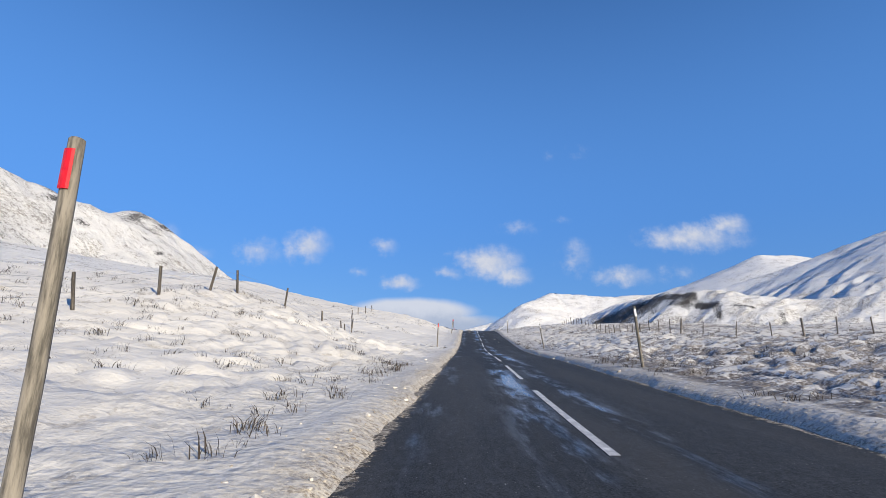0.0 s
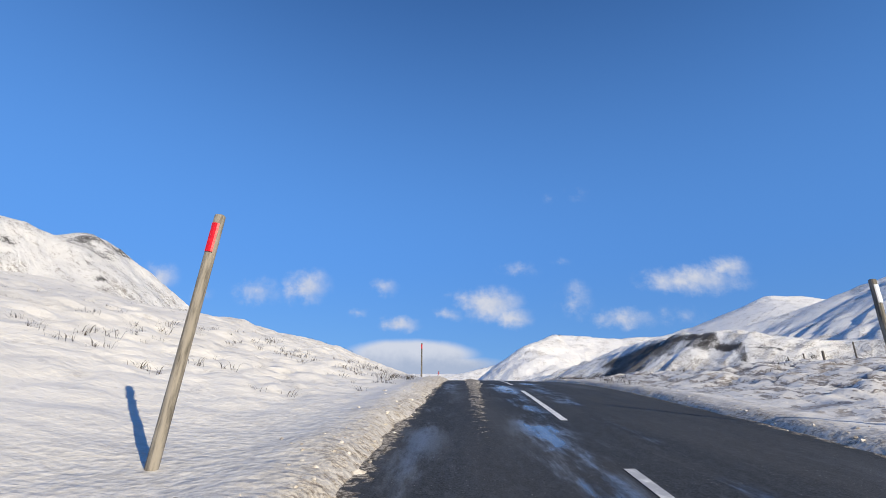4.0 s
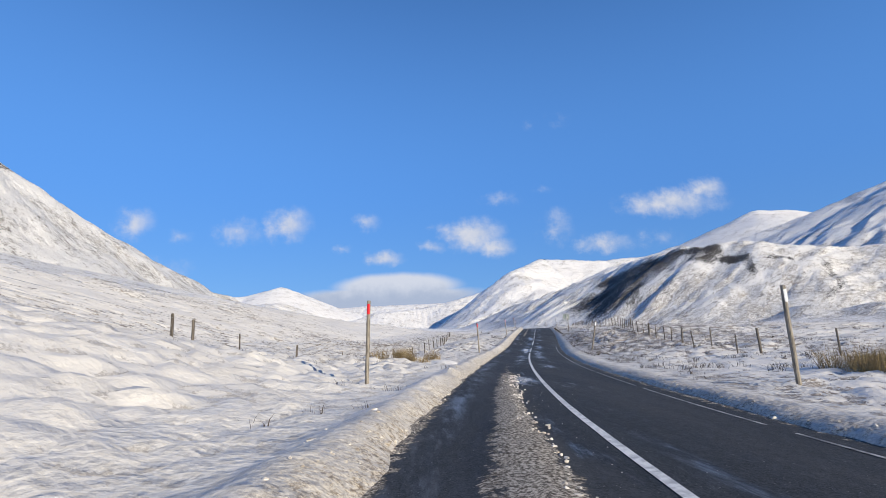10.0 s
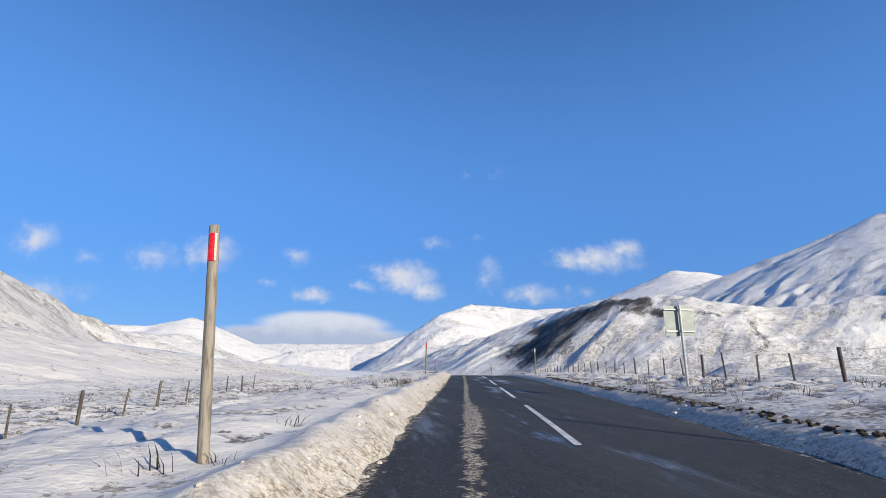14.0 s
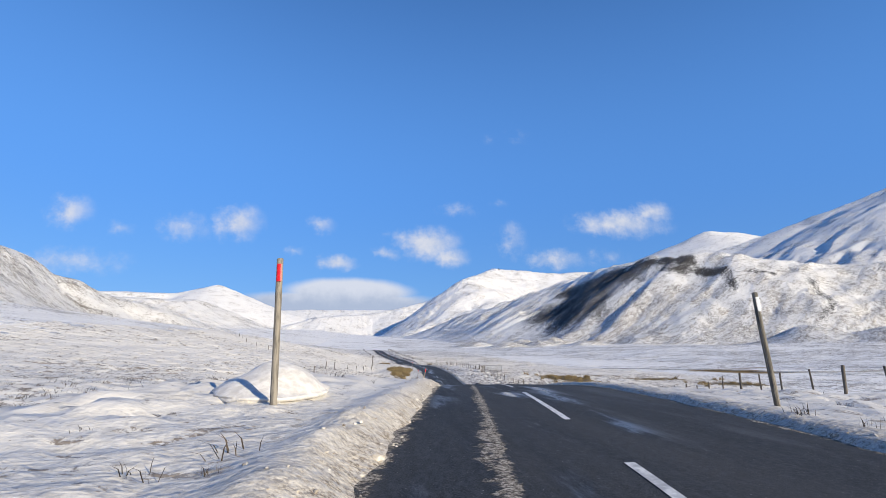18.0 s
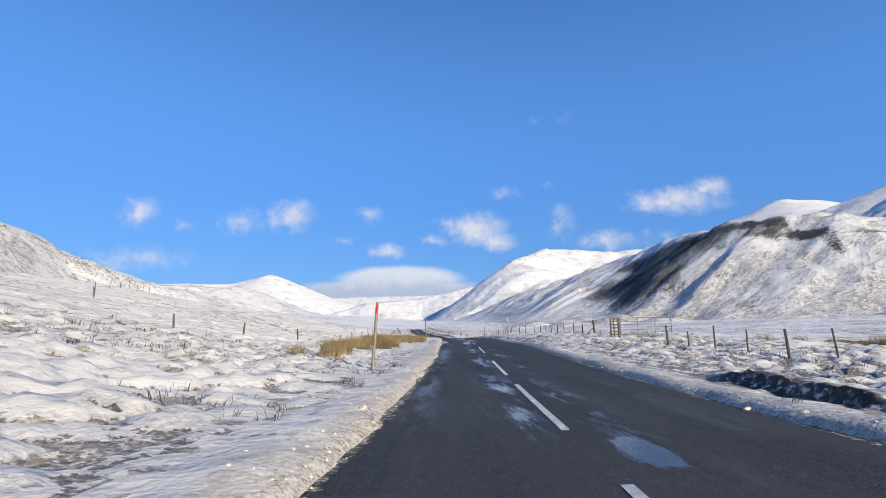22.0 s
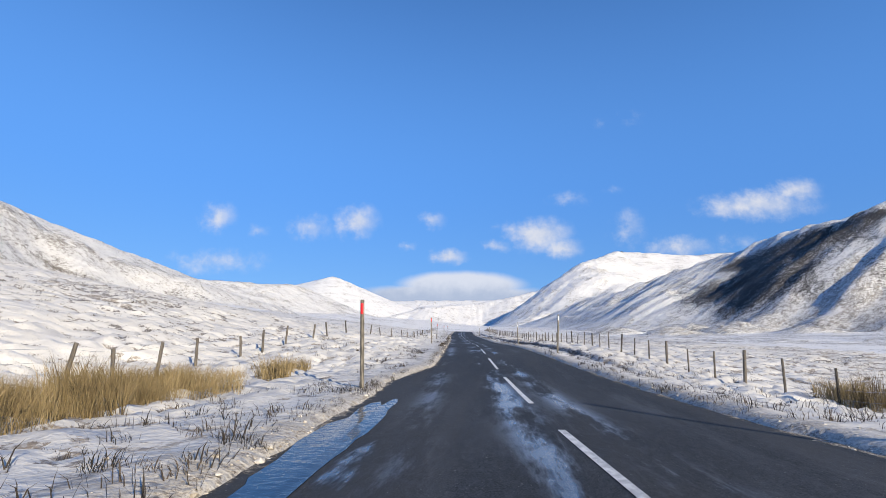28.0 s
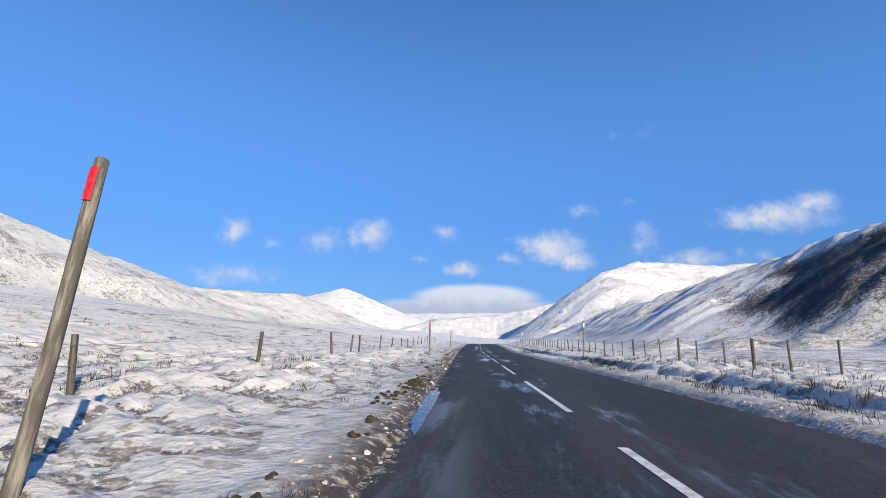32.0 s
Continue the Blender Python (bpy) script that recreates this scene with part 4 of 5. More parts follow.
def reflector_mesh(name, mat):
    bm = bmesh.new()
    for k in range(4):
        a0, a1 = math.radians(-125 + k * 17.5), math.radians(-125 + (k + 1) * 17.5)
        q = [bm.verts.new((0.062 * math.cos(a), 0.062 * math.sin(a), z)) for a, z in ((a0, 0), (a1, 0), (a1, 0.27), (a0, 0.27))]
        i = [bm.verts.new((0.05 * math.cos(a), 0.05 * math.sin(a), z)) for a, z in ((a0, 0), (a1, 0), (a1, 0.27), (a0, 0.27))]
        for j in range(4):
            bm.faces.new((q[j], i[j], i[(j + 1) % 4], q[(j + 1) % 4]))
        bm.faces.new(q)
        bm.faces.new(i[::-1])
    me = bpy.data.meshes.new(name)
    bm.to_mesh(me)
    bm.free()
    me.materials.append(mat)
    return me


RED_TAPE, WHITE_TAPE = reflector_mesh("red_band", RED), reflector_mesh("white_band", WHITE)
# left poles: station, distance left of the centre line, height kind, lean along and across the road
LEFT_POLES = ((3.0, 4.05, 0, 0, 0), (44.6, 4.3, 1, 0, 2), (74.0, 4.05, 1, 0, 6), (102.0, 4.3, 1, 0, -1), (128.8, 4.05, 1, 0, 12), (154.5, 4.5, 1, 0, 0), (182.5, 4.7, 1, 0, 2), (207.2, 3.85, 0, 0, -2),
              (238.0, 3.87, 1, 0, -4), (268.0, 4.2, 1, 0, 1), (307.3, 4.5, 1, 0, -1), (345.2, 3.9, 1, 0, 11), (384.5, 4.2, 1, 0, 4), (418.4, 4.3, 1, 0, -1), (453.0, 3.95, 1, 0, -1),
              (487.0, 3.9, 1, 0, -2), (518.9, 4.0, 0, 0, -2), (549.4, 4.62, 0, -6, 1), (577.5, 4.0, 1, 0, 0), (612.0, 4.0, 1, 0, 1))
RIGHT_POLES = ((17.2, 4.35, 2, 0, -4), (42.4, 4.8, 2, 0, -9), (76.9, 4.5, 2, 0, -2), (150.6, 3.7, 2, 0, 3), (179.8, 5.0, 2, 0, -1), (205.4, 4.5, 2, 0, 12), (237.7, 4.7, 2, 0, 0), (272.0, 4.4, 2, 0, 0),
               (308.1, 4.1, 2, 0, -6), (421.0, 4.2, 0, 0, 0), (446.0, 4.6, 2, 0, 0), (481.0, 4.4, 2, 0, 0), (505.6, 4.3, 0, 0, 3), (525.6, 4.4, 2, 0, -1), (577.0, 5.2, 2, 0, 2), (604.0, 4.6, 2, 0, 0))
for sign, rows_, tape, words in ((-1, LEFT_POLES, RED_TAPE, "red reflector band near the top"), (1, RIGHT_POLES, WHITE_TAPE, "pale reflector band near the top")):
    for y, off, kind, along, across in rows_:
        x = float(road_x(y)) + sign * off
        pole = empty("snow_pole", x, y, ground_z(x, y))
        pole.matrix_world = pose(x, y, ground_z(x, y) - 0.02, along, across, 0)
        h = (2.3, 2.17, 2.1)[kind]
        shared("post", POLES[kind], pole, Matrix.Identity(4))
        tagged(shared("reflector", tape, pole, pose(0, 0, h - 0.36)), words)
        lean = "leaning " if max(abs(along), abs(across)) > 3 else "upright "
        tagged(pole, lean + "weathered wooden snow pole, " + words, "snow pole", "snow poles along the road")

# fences: posts and wires
THIN = [post_mesh("fence_post_thin", 1.08, 0.038, 6, WOOD, 0.01, seed=20 + k) for k in range(3)]
THICK = [post_mesh("fence_post_thick", 1.15, 0.06, 8, WOOD, 0.015, seed=30 + k) for k in range(3)]


def fence(label, stops, spacing, wires, thick_every, seed, stations=(), tilt=3.5):
    """Posts at the stations named and, past them, at even steps along the line; wires from post to post."""
    rnd = random.Random(seed)
    fy, fu = np.array([s[0] for s in stops], float), np.array([s[1] for s in stops], float)
    ob = empty("fence", 0.0, 0.0, 0.0)
    tagged(ob, label, "fence", "wire fences beside the road")
    fx = road_x(fy) + fu
    run = np.concatenate([[0], np.cumsum(np.hypot(np.diff(fx), np.diff(fy)))])
    marks = [float(np.interp(v, fy, run)) for v in stations]
    at, known = 0.0, sorted(marks)
    while at < run[-1]:
        if not known or not known[0] - spacing < at < known[-1] + spacing:
            marks.append(at)
        at += spacing * rnd.uniform(0.93, 1.07)
    line = []
    for k, q in enumerate(sorted(marks)):
        x, y = float(np.interp(q, run, fx)) + rnd.uniform(-0.05, 0.05), float(np.interp(q, run, fy))
        z = ground_z(x, y)
        m = pose(x, y, z - rnd.uniform(0, 0.1), rnd.gauss(0, tilt), rnd.gauss(0, tilt), rnd.uniform(0, 360))
        shared("post", rnd.choice(THICK if k % thick_every == 0 else THIN), ob, m)
        line.append((x, y, z, False))
    for h in wires:
        wire(ob, line, h)


def wire(parent, line, h):
    bm = bmesh.new()
    last = None
    for a, b in zip(line, line[1:] + line[-1:]):
        for f, sag in ((0.0, 0.0), (0.5, 0.03)):
            x, y, z = (a[i] + (b[i] - a[i]) * f for i in range(3))
            ring = [bm.verts.new((x + 0.005 * c, y, z + h - sag + 0.005 * s)) for c, s in ((-0.87, -0.5), (0.87, -0.5), (0, 1))]
            if last:
                for k in range(3):
                    bm.faces.new((last[k], last[(k + 1) % 3], ring[(k + 1) % 3], ring[k]))
            last = ring
        if a is b:
            break
    part("wire", bm, STEEL, parent)


fence("post and wire fence with leaning weathered posts on the snowy slope", ((8, -14.0), (15, -13.5), (30, -12.4), (36, -11.5), (40, -11.7), (46, -12.8), (52, -13.6), (61, -15.8), (68, -17.5), (84, -17.6)), 5.4, (0.35, 0.65, 0.95), 1, 1, (15.0, 18.7, 21.8, 24.0), 4)
fence("post and wire fence running down the snowy slope to the bend", ((144.5, -15.7), (146, -15.6), (159, -13.3), (189, -13.8)), 6.0, (0.35, 0.65, 0.95), 1, 8, (146.1, 153.3, 158.5, 163.5, 170.0, 179.0, 188.7), 4)
fence("post and wire fence below the snow bank by rough grass", ((190, -13.8), (199, -13.8), (206, -13.6), (214, -10.6), (222, -11.2), (234, -12.1), (256, -15.5), (275, -18)), 3.2, (0.3, 0.55, 0.8, 0.98), 2, 2, (199.2, 205.9), 2)
HUMMOCK_POSTS = (357.6, 366.4, 378.1, 385.7, 396.0, 402.9, 412.4, 424.1, 432.5, 441.0, 448.4, 455.7, 464.8, 474.0, 481.0, 487.7, 489.5, 491.5, 493.8, 497.2, 499.5, 502.5, 507.2, 510.3, 515.4, 520.5, 524.8, 529.0, 534.4, 540.3, 543.7, 550.0, 554.1, 561.8, 570.8, 575.0, 577.1, 584.6)
fence("post and wire fence across the hummocky snow field", ((343, -15.4), (359, -17.7), (370, -17.6), (379, -18.2), (390, -17.8), (403, -16), (424, -14), (446, -13.6), (488, -12.4), (497, -11.7), (525, -10.5), (538, -9.2), (546, -8.2), (557, -8.4), (660, -10)), 6.2, (0.3, 0.6, 0.95), 1, 3, HUMMOCK_POSTS, 4)
fence("post and wire fence on the heathery moor above the road", ((-5, 22.5), (20, 21), (33, 19), (39, 15.3), (50, 15.3), (95, 16.5), (118, 22), (150, 28), (166, 29), (190, 10.2)), 2.3, (0.35, 0.65, 0.95), 4, 4, (), 3)
fence("post and wire fence with many thin posts along the verge", ((190.9, 10), (202, 10.2), (217, 10), (230, 10.8), (236, 10.9), (248, 10), (300, 10.6), (335, 15.4), (354, 15.7), (365, 14.8), (385, 11.5), (398, 10.2)), 2.25, (0.25, 0.5, 0.75, 1.0), 4, 5, (190.9, 193.4, 197.0), 2.2)
fence("post and wire fence on the bank above the river flats", ((412, 9.6), (425, 9.0), (435, 7.6), (445, 8.2), (480, 8.2), (497, 8.6), (530, 8.5), (563, 8.6), (600, 8.8), (680, 8.8)), 2.2, (0.25, 0.5, 0.75, 1.0), 3, 6, (417.5, 419.8, 422.0, 424.4, 426.4, 428.3), 1.6)
fence("long hill fence climbing the snowy slope away from the road", ((418, -37), (430, -45), (500, -70), (560, -92), (636, -132), (690, -168), (735, -200)), 7.5, (0.5, 0.95), 2, 7)


def snow_fence(ax, ay, bx, by, n):
    g = empty("snow_fence", ax, ay, 0.0)
    g.matrix_world = Matrix.Identity(4)
    tall = post_mesh("snow_fence_post", 2.6, 0.09, 6, WOOD, 0.03, seed=71)
    stops = [(ax + (bx - ax) * k / n, ay + (by - ay) * k / n) for k in range(n + 1)]
    heights = [float(land(np.array([x]), np.array([y]), False)[0]) for x, y in stops]
    for (x, y), z in zip(stops, heights):
        shared("post", tall, g, pose(x, y, z - 0.3))
    for k in range(n):
        (x0, y0), (x1, y1) = stops[k], stops[k + 1]
        for h in (0.7, 1.15, 1.6, 2.05):
            bm = bmesh.new()
            tube(bm, (x0, y0, heights[k] + h), (x1, y1, heights[k + 1] + h), 0.07, 6)
            part("board", bm, WOOD, g)
    return tagged(g, "dark slatted snow fence standing high on the white hillside", "snow fence")


# field gate with slatted wooden post frame
def field_gate(x, y, rz):
    g = empty("field_gate", x, y, ground_z(x, y) + 0.02, rz)
    bm = bmesh.new()
    for cx in (0.0, 3.55):
        tube(bm, (cx, 0, 0.12), (cx, 0, 1.30), 0.026)
    for cz in (0.12, 1.30):
        tube(bm, (0, 0, cz), (3.55, 0, cz), 0.026)
    part("gate_frame", bm, GATE, g)
    for cz in (0.30, 0.47, 0.65, 0.84, 1.05):
        bm = bmesh.new()
        tube(bm, (0, 0, cz), (3.55, 0, cz), 0.016)
        part("bar", bm, GATE, g)
    for cx in (1.2, 2.4):
        bm = bmesh.new()
        box(bm, cx - 0.02, -0.012, 0.12, cx + 0.02, 0.012, 1.30)
        part("brace", bm, GATE, g)
    bm = bmesh.new()
    tube(bm, (3.62, 0, 1.0), (3.62, 0, 1.12), 0.03)
    part("latch", bm, STEEL, g)
    return tagged(g, "closed grey tubular steel field gate behind the snowy verge", "gate")


def slatted_stile(x, y, rz):
    g = empty("wooden_stile", x, y, ground_z(x, y) - 0.03, rz)
    shared("post", post_mesh("stile_post", 1.35, 0.10, 10, WOOD, 0.02, seed=51), g, pose(0.42, 0, 0))
    shared("post", post_mesh("stile_stake", 1.30, 0.055, 6, WOOD, 0.02, seed=52), g, pose(-0.18, 0, 0))
    shared("post", post_mesh("stile_stake_low", 1.24, 0.045, 6, WOOD, 0.02, seed=53), g, pose(0.08, 0.05, 0))
    for cz in (0.12, 0.34, 0.58, 0.82, 1.06, 1.22):
        bm = bmesh.new()
        box(bm, -0.26, -0.07, cz, 0.40, -0.035, cz + 0.085, 0.008)
        part("rail", bm, WOOD, g)
    return tagged(g, "short slatted wooden hurdle beside a thick gate post", "stile")


def strainer(x, y, rz):
    g = empty("strainer_post", x, y, ground_z(x, y) - 0.03, rz)
    shared("post", post_mesh("strainer", 1.25, 0.085, 10, WOOD, 0.03, seed=61), g, pose(0, 0, 0, 0, -4, 0))
    bm = bmesh.new()
    tube(bm, (-0.75, 0, 0.02), (-0.06, 0, 0.62), 0.05, 8)
    part("strut", bm, WOOD, g)
    return tagged(g, "thick wooden strainer post with a slanting strut in the snow", "fence post")


gy0 = 404.2
gx0 = float(road_x(gy0)) + 9.87
slatted_stile(gx0, gy0, 0)
field_gate(gx0 + 0.55, gy0 - 0.02, -6)
strainer(float(road_x(411.0)) + 10.4, 411.0, 0)


snow_fence(-214, 724, -186, 742, 9)


# broken stump of an old post in the snow field
def broken_post(x, y):
    g = empty("broken_post", x, y, ground_z(x, y) - 0.03)
    shared("post", post_mesh("broken_stake", 0.62, 0.075, 8, WOOD, 0.10, seed=64), g, pose(0, 0, 0, 0, 6, 0))
    bm = bmesh.new()
    tube(bm, (0.10, -0.05, -0.02), (0.42, -0.22, 0.10), 0.05, 7)
    part("fallen_stake", bm, WOOD, g)
    return tagged(g, "short broken wooden post with a fallen piece in the snow", "fence post")


broken_post(20.75, 306.8)


# stone cairn on the summit ridge
def cairn(x, y, z):
    rnd = random.Random(12)
    g = empty("cairn", x, y, z)
    for k in range(26):
        level = k // 8
        a, q = rnd.uniform(0, 6.283), (4.2 - 1.1 * level) * rnd.uniform(0.3, 1.0)
        bm = bmesh.new()
        bmesh.ops.create_icosphere(bm, subdivisions=1, radius=1.9 - 0.25 * level)
        for v in bm.verts:
            v.co = Vector((v.co.x * 1.2, v.co.y, v.co.z * 0.7)) * rnd.uniform(0.75, 1.15)
        bmesh.ops.translate(bm, verts=bm.verts, vec=(q * math.cos(a), q * math.sin(a), 0.2 + 1.7 * level))
        part("stone", bm, PEAT, g)
    return tagged(g, "heap of dark stones forming a cairn on the snowy summit", "cairn")


cairn(640, 2790, float(land(np.array([640.0]), np.array([2790.0]), False)[0]))


# back of a road sign
def road_sign(x, y, rz):
    g = empty("road_sign", x, y, ground_z(x, y) - 0.05, rz)
    bm = bmesh.new()
    tube(bm, (0, 0, -0.4), (0, 0, 2.42), 0.038, 12)
    part("pole", bm, STEEL, g, "galvanised grey steel pole")
    bm = bmesh.new()
    box(bm, -0.46, 0.075, 1.50, 0.46, 0.082, 2.40, 0.002)
    part("panel", bm, PANEL, g, "plain grey-green back of the sign plate")
    for cz in (1.62, 2.26):
        bm = bmesh.new()
        box(bm, -0.44, 0.040, cz, 0.44, 0.074, cz + 0.04, 0.004)
        part("rail", bm, STEEL, g)
        bm = bmesh.new()
        tube(bm, (0, 0, cz - 0.005), (0, 0, cz + 0.045), 0.046, 12)
        part("clamp", bm, STEEL, g)
    return tagged(g, "square road sign seen from its grey-green back, on a steel pole", "road sign")


road_sign(float(road_x(246.4)) + 5.0, 246.4, -6)


# snow mound beside the pole
def mound(x, y, rx, ry_, h):
    bm = bmesh.new()
    bmesh.ops.create_icosphere(bm, subdivisions=4, radius=1.0)
    for v in bm.verts:
        r = math.hypot(v.co.x, v.co.y)
        n = 1 + noise.noise(v.co * 1.5 + Vector((3, 1, 0))) * 0.14 + noise.noise(v.co * 4.0) * 0.05
        high = h * (1 - r ** 1.6) if v.co.z > 0 else 0.4 * h * v.co.z
        v.co = Vector((v.co.x * rx * n, v.co.y * ry_ * n, high * n))
    for f in bm.faces:
        f.smooth = True
    ob = part("snow_mound", bm, CRUST)
    ob.location = (x, y, ground_z(x, y) - 0.05)
    return tagged(ob, "rounded heap under smooth drifted snow beside the road", "snow mound")


mound(float(road_x(308.9)) - 5.1, 308.9, 0.98, 1.3, 0.50)
mound(float(road_x(194.6)) - 4.5, 194.4, 0.9, 1.3, 0.2)


# puddle by the track mouth
def puddle(y, u, ry_, ru_, seed):
    bm = bmesh.new()
    ring = []
    for k in range(36):
        a = 2 * math.pi * k / 36
        q = 1 + 0.55 * noise.noise(Vector((math.cos(a) * 1.6, math.sin(a) * 1.6, seed))) + 0.25 * noise.noise(Vector((math.cos(a) * 4, math.sin(a) * 4, seed)))
        yy = y + ry_ * q * math.sin(a)
        uu = u + ru_ * q * math.cos(a)
        ring.append(bm.verts.new((float(road_x(yy)) + uu, yy, float(road_top(yy, u)) + 0.012)))
    top = bm.faces.new(ring)
    low = bmesh.ops.extrude_face_region(bm, geom=[top])
    bmesh.ops.translate(bm, verts=[v for v in low["geom"] if isinstance(v, bmesh.types.BMVert)], vec=(0, 0, -0.15))
    bmesh.ops.recalc_face_normals(bm, faces=bm.faces)
    return tagged(part("puddle", bm, WATER), "dark meltwater puddle at the edge of the asphalt", "puddle", kind="structure")


puddle(481.6, -3.08, 3.6, 0.36, 1.0)
puddle(556.0, -2.45, 2.6, 0.14, 3.0)


# river across the flats
def river(stops, half):
    rx_, ry_ = [np.interp(np.linspace(0, len(stops) - 1, 80), np.arange(len(stops)), [s[i] for s in stops]) for i in (0, 1)]
    rx_ = rx_ + 5 * fbm(rx_ / 30, ry_ / 30, 2, 111)
    ry_ = ry_ + 9 * fbm(rx_ / 26, ry_ / 26, 2, 113)
    k = np.array([-1.0, 0.0, 1.0]) * half
    Y = ry_[:, None] + k[None, :]
    X = np.repeat(rx_[:, None], 3, 1)
    Z = np.repeat(np.maximum(land(rx_, ry_, False), land(rx_, ry_ - half, False))[:, None], 3, 1) + 0.12
    return tagged(grid_mesh("river", X, Y, Z, WATER), "narrow dark river winding across the snowy flats", "river", kind="structure")


river(((102, 452), (140, 424), (190, 430), (260, 415), (360, 420)), 1.6)

# ---- plants and loose snow ----
def blades(seed, n, radius, height, width, lean):
    rnd = random.Random(seed)
    co, faces = [], []
    for _ in range(n):
        a, q = rnd.uniform(0, 6.283), radius * math.sqrt(rnd.random())
        x, y, h = q * math.cos(a), q * math.sin(a), height * rnd.uniform(0.55, 1.1)
        d, w = rnd.uniform(0, 6.283), width * rnd.uniform(0.7, 1.3)
        bx, by = lean * h * rnd.gauss(0.25, 0.5), lean * h * rnd.gauss(0, 0.5)
        cx, cy = w * math.cos(d), w * math.sin(d)
        k = len(co)
        co += [(x - cx, y - cy, -0.05), (x + cx, y + cy, -0.05), (x + cx * 0.7 + bx * 0.4, y + cy * 0.7 + by * 0.4, h * 0.6), (x - cx * 0.7 + bx * 0.4, y - cy * 0.7 + by * 0.4, h * 0.6), (x + bx, y + by, h)]
        faces += [(k, k + 1, k + 2, k + 3), (k + 3, k + 2, k + 4)]
    return co, faces


def raw_mesh(name, co, faces, mat):
    me = bpy.data.meshes.new(name)
    me.from_pydata(co, [], faces)
    me.materials.append(mat)
    return me


CLUMPS = [raw_mesh("grass_clump", *blades(80 + k, 250, 0.42, 0.70, 0.0045, 0.6), GRASS) for k in range(4)]
rnd = random.Random(7)
# station from and to, offsets from and to, how many
PATCHES = ((398, 413, -8.6, -5.6, 50), (415.5, 418, -9.0, -5.2, 12), (419, 423.5, -9.4, -4.5, 30), (425, 430, -9.8, -6.2, 24), (477, 487, -10.4, -6.8, 34), (489, 494, -8.5, -6.5, 8), (350, 372, 8.5, 14, 22), (352, 366, 11, 22, 14),
           (193.5, 197.5, -7.4, -5.2, 7), (180.5, 183.5, 8.0, 9.6, 9), (176, 178.5, 9.5, 11.5, 7), (172, 175, 12, 14.5, 7), (162, 168, 11, 14, 4), (388, 396, -9, -6, 7), (487.5, 491, 8.4, 9.8, 6), (385, 402, 18, 30, 40), (382, 400, 46, 60, 20))
for y0, y1, u0, u1, n in PATCHES:
    for _ in range(n):
        y, u = rnd.uniform(y0, y1), rnd.uniform(u0, u1)
        x = float(road_x(y)) + u
        s = rnd.uniform(0.75, 1.25)
        ob = new("grass_clump", rnd.choice(CLUMPS))
        ob.matrix_world = pose(x, y, ground_z(x, y) - 0.05, 0, 0, rnd.uniform(0, 360)) @ Matrix.Diagonal((s, s, s * rnd.uniform(0.7, 1.1), 1))
        tagged(ob, "golden-brown dead grass clump standing out of the snow", "grass clump", "dead grass clumps beside the road")

# twigs of heather poking through
def strewn(name, shape, x, y, z, turn, size, mat):
    """One mesh of many copies of a small shape, each set down, turned and sized."""
    co, tris = np.array(shape[0]), np.array([t for f in shape[1] for t in ([f] if len(f) == 3 else [(f[0], f[1], f[2]), (f[0], f[2], f[3])])])
    c, sn = np.cos(turn) * size, np.sin(turn) * size
    X = x[:, None] + co[None, :, 0] * c[:, None] - co[None, :, 1] * sn[:, None]
    Y = y[:, None] + co[None, :, 0] * sn[:, None] + co[None, :, 1] * c[:, None]
    Z = z[:, None] + co[None, :, 2] * size[:, None]
    idx = (tris[None] + (np.arange(len(x)) * len(co))[:, None, None]).reshape(-1, 3)
    me = bpy.data.meshes.new(name)
    me.vertices.add(X.size)
    me.vertices.foreach_set("co", np.stack([X, Y, Z], -1).astype(np.float32).ravel())
    me.loops.add(idx.size)
    me.loops.foreach_set("vertex_index", idx.ravel().astype(np.int32))
    me.polygons.add(len(idx))
    me.polygons.foreach_set("loop_start", np.arange(0, idx.size, 3, dtype=np.int32))
    me.polygons.foreach_set("loop_total", np.full(len(idx), 3, np.int32))
    me.update()
    me.materials.append(mat)
    return new(name, me)


rng = np.random.default_rng(4)
# dead grass that fills the patches between the clumps
gy_, gu_ = (np.concatenate(v) for v in zip(*((rng.uniform(a, b, n), rng.uniform(c, d, n)) for a, b, c, d, n in ((397, 413.5, -8.8, -5.4, 110), (415, 423.5, -9.4, -4.6, 75), (424.5, 430.5, -9.9, -6.0, 40), (476.5, 486.5, -10.6, -6.7, 70)))))
gx_ = road_x(gy_) + gu_
tagged(strewn("dead_grass", blades(84, 230, 0.46, 0.66, 0.0045, 0.6), gx_, gy_, land(gx_, gy_) - 0.05, rng.uniform(0, 6.283, len(gx_)), rng.uniform(0.6, 1.15, len(gx_)), GRASS),
       "thick golden-brown dead grass standing out of the snow", "dead grass", kind="stuff")
N = 90000
ty, tu = rng.uniform(-20, 600, N), (3.6 + 30 * rng.random(N) ** 1.5) * rng.choice([-1, 1], N)
tx = road_x(ty) + tu
creased = np.clip(1.25 - 2.2 * pillows(tx, ty), 0, 1) * lumpy(tx, ty)
thick = fbm(tx / 9, ty / 9, 3, 91) + np.where(tu > 0, 0.06, 0.0) + 0.30 * creased
ok = (thick > 0.10) & (fbm(tx / 1.5, ty / 1.5, 3, 11) > -0.02)
tx, ty = tx[ok][:21000], ty[ok][:21000]
sizes = rng.uniform(0.5, 1.5, len(tx))
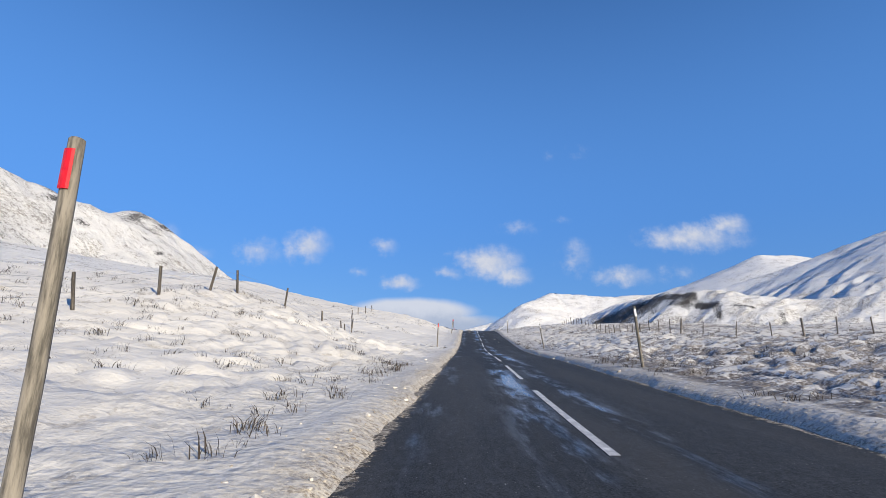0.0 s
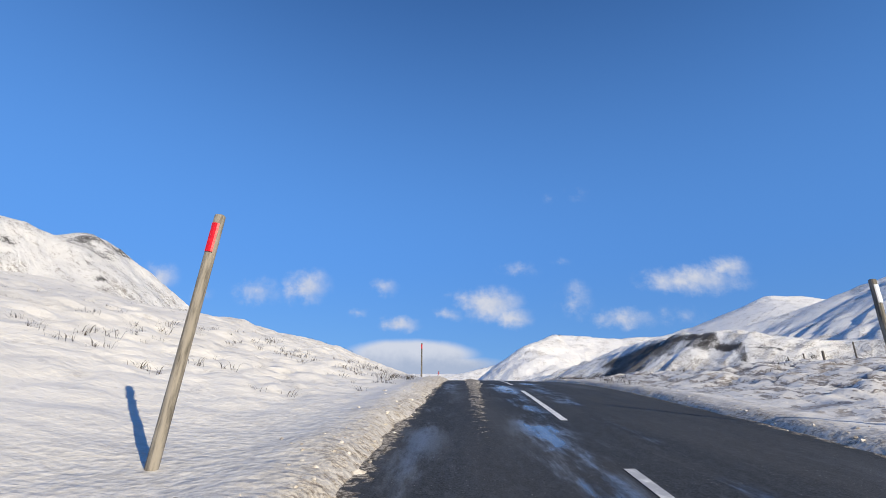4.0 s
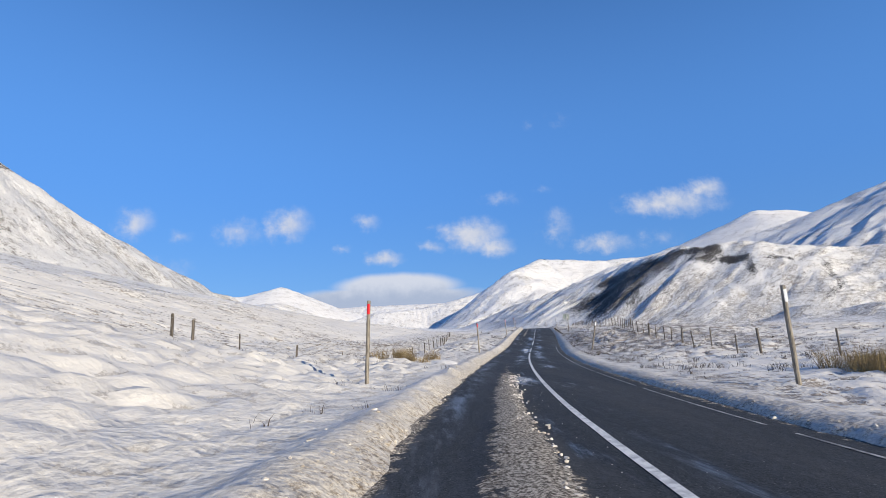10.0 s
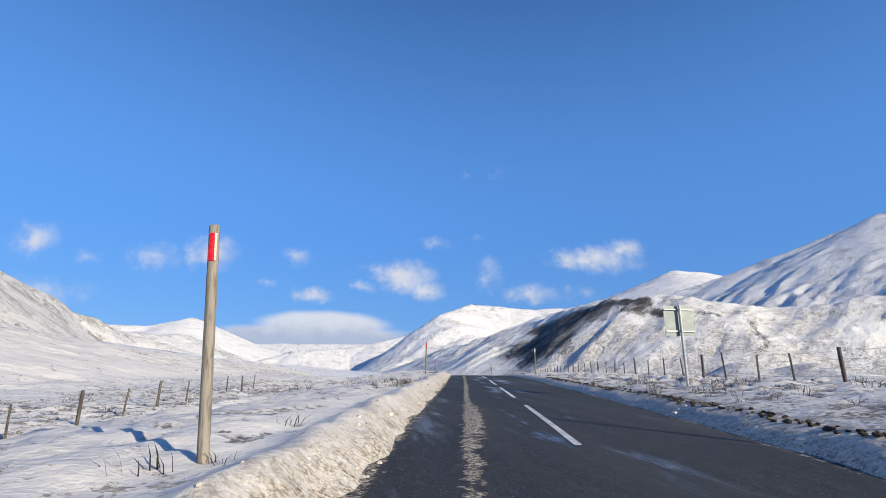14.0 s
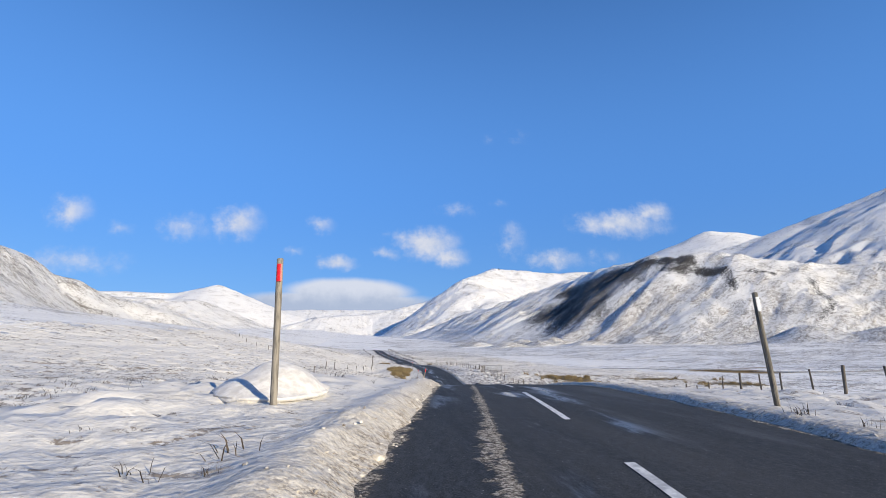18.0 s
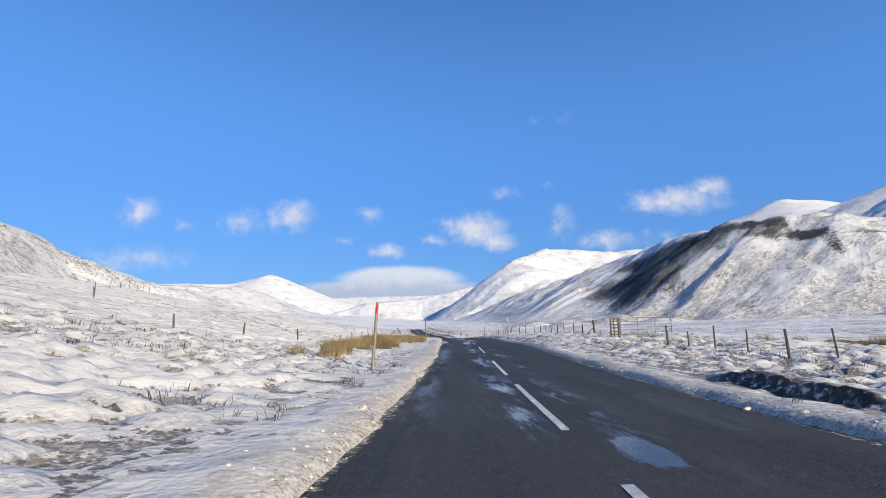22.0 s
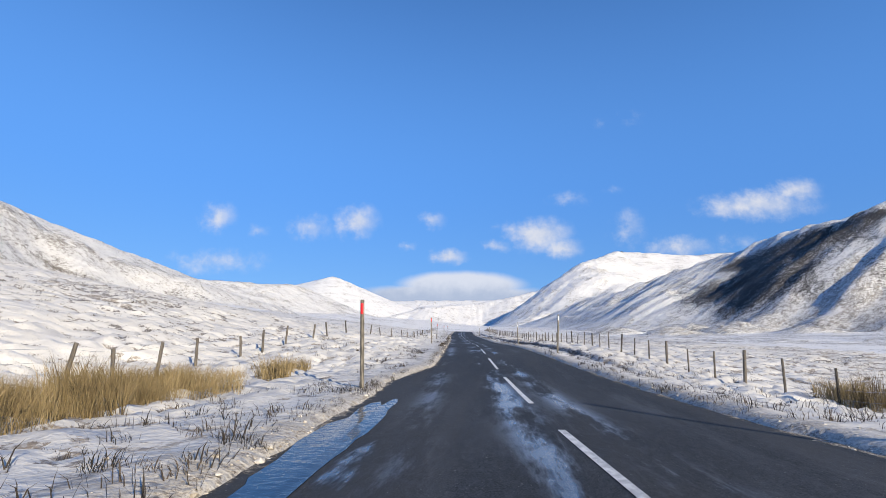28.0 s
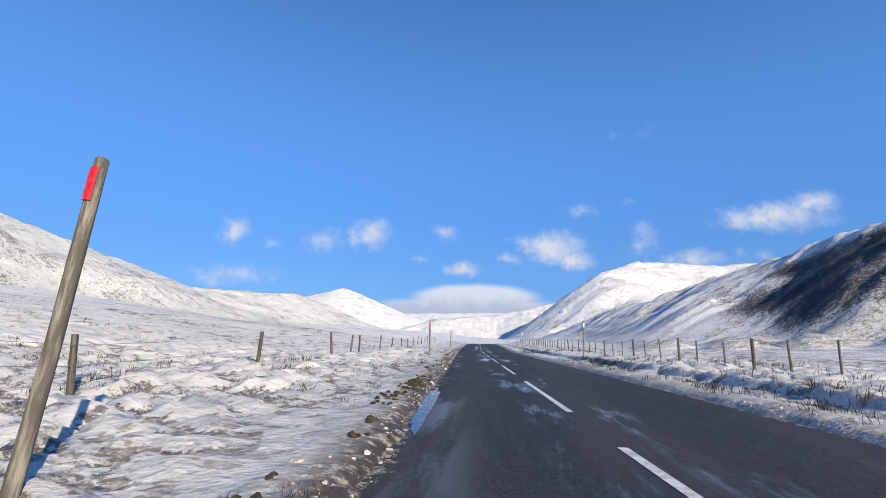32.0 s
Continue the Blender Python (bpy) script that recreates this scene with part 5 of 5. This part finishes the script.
# rough fringe along the verges further on
fy, fe = rng.uniform(440, 605, 2600), np.abs(rng.normal(0, 1, 2600))
right_side = rng.random(2600) > 0.6
fx = road_x(fy) + np.where(right_side, edge_right(fy) + 1.7 + 0.22 * fe, -edge_left(fy) - 0.12 - 0.25 * fe)
clumped = fbm(fx / 2.0, fy / 1.2, 2, 93) > 0.0
tx, ty = np.concatenate([tx, fx[clumped]]), np.concatenate([ty, fy[clumped]])
sizes = np.concatenate([sizes, 0.36 * rng.uniform(0.6, 1.7, int(clumped.sum()))])
heather = strewn("heather", blades(5, 11, 0.17, 0.13, 0.0055, 1.8), tx, ty, land(tx, ty), rng.uniform(0, 6.283, len(tx)), sizes, HEATHER)
tagged(heather, "dark heather twigs poking through the snow of the moor", "heather", kind="stuff")


# clods of ploughed snow along the verges and on the lane
def lumps(name, places, mat, seed):
    rnd = random.Random(seed)
    co, faces = [], []
    ico = bmesh.new()
    bmesh.ops.create_icosphere(ico, subdivisions=1, radius=1.0)
    shape = [tuple(v.co) for v in ico.verts]
    tris = [tuple(v.index for v in f.verts) for f in ico.faces]
    ico.free()
    for x, y, z, r in places:
        k = len(co)
        sxx, syy, szz = r * rnd.uniform(0.7, 1.3), r * rnd.uniform(0.7, 1.3), r * rnd.uniform(0.45, 0.8)
        co += [(x + p[0] * sxx * rnd.uniform(0.55, 1.3), y + p[1] * syy * rnd.uniform(0.55, 1.3), z + p[2] * szz * rnd.uniform(0.55, 1.3)) for p in shape]
        faces += [tuple(k + i for i in f) for f in tris]
    return new(name, raw_mesh(name, co, faces, mat))


# broken turf that the plough has turned up along the left verge
cy = np.concatenate([rng.uniform(a, b, n) for a, b, n in ((122.5, 129.5, 110), (130.5, 134, 20), (512.5, 521, 150), (526, 534, 80), (548.5, 561, 300), (562, 600, 200), (216, 219, 12))])
cu = -edge_left(cy) - np.where(cy > 500, 0.42, 0.68) + 0.10 * rng.normal(0, 1, len(cy)) + 0.25 * fbm(cy / 3.0, cy * 0, 2, 97)
ok = fbm(cy / 0.5, cy * 0, 2, 99) > -0.10
cy, cu = cy[ok], cu[ok]
ry_ = rng.uniform(234, 262, 330)
cy = np.concatenate([cy, ry_])
cu = np.concatenate([cu, 3.5 + 0.09 * rng.normal(0, 1, 330) + 0.3 * fbm(ry_ / 2.5, ry_ * 0, 2, 91)])
cx = road_x(cy) + cu
cr = rng.uniform(0.022, 0.060, len(cx))
tagged(lumps("turf_clods", zip(cx, cy, land(cx, cy) + 0.3 * cr, cr), PEAT, 6), "dark broken turf clods turned up along the dirty verges", "turf clods", kind="stuff")

ly = rng.uniform(-15, 600, 9000)
le = np.abs(rng.normal(0.05, 0.40, 9000)) - 0.10
lside = rng.choice([-1, -1, 1], 9000)
lu = np.where(lside < 0, -(edge_left(ly) + le), edge_right(ly) + le)
lx = road_x(ly) + lu
lz = np.maximum(land(lx, ly), road_top(ly, lu))
lr = rng.uniform(0.008, 0.030, 9000) * np.where(rng.random(9000) > 0.93, 2.6, 1.0)
tagged(lumps("snow_clods", zip(lx, ly, lz, lr), CLOD, 3), "grit-stained clods of ploughed snow along the verges", "snow clods", kind="stuff")
cy = np.concatenate([rng.uniform(86, 187, 5200), rng.uniform(220, 236, 40), rng.uniform(150, 186, 300)])
cu = np.interp(cy, (88, 140, 172, 187, 232), (-1.37, -1.47, -1.0, -0.95, -1.5)) + np.concatenate([rng.normal(0, 0.12, 5200), rng.normal(0.2, 0.5, 40), rng.normal(0.35, 0.45, 300)])
cx = road_x(cy) + cu
cr = np.concatenate([rng.uniform(0.010, 0.036, 5200), rng.uniform(0.01, 0.035, 40), rng.uniform(0.005, 0.012, 300)])
tagged(lumps("slush_crumbs", zip(cx, cy, road_top(cy, cu) + 0.03 * (np.arange(len(cy)) < 5200), cr), CLOD, 4), "crumbs of slush between the wheel tracks on the asphalt", "slush crumbs", kind="stuff")
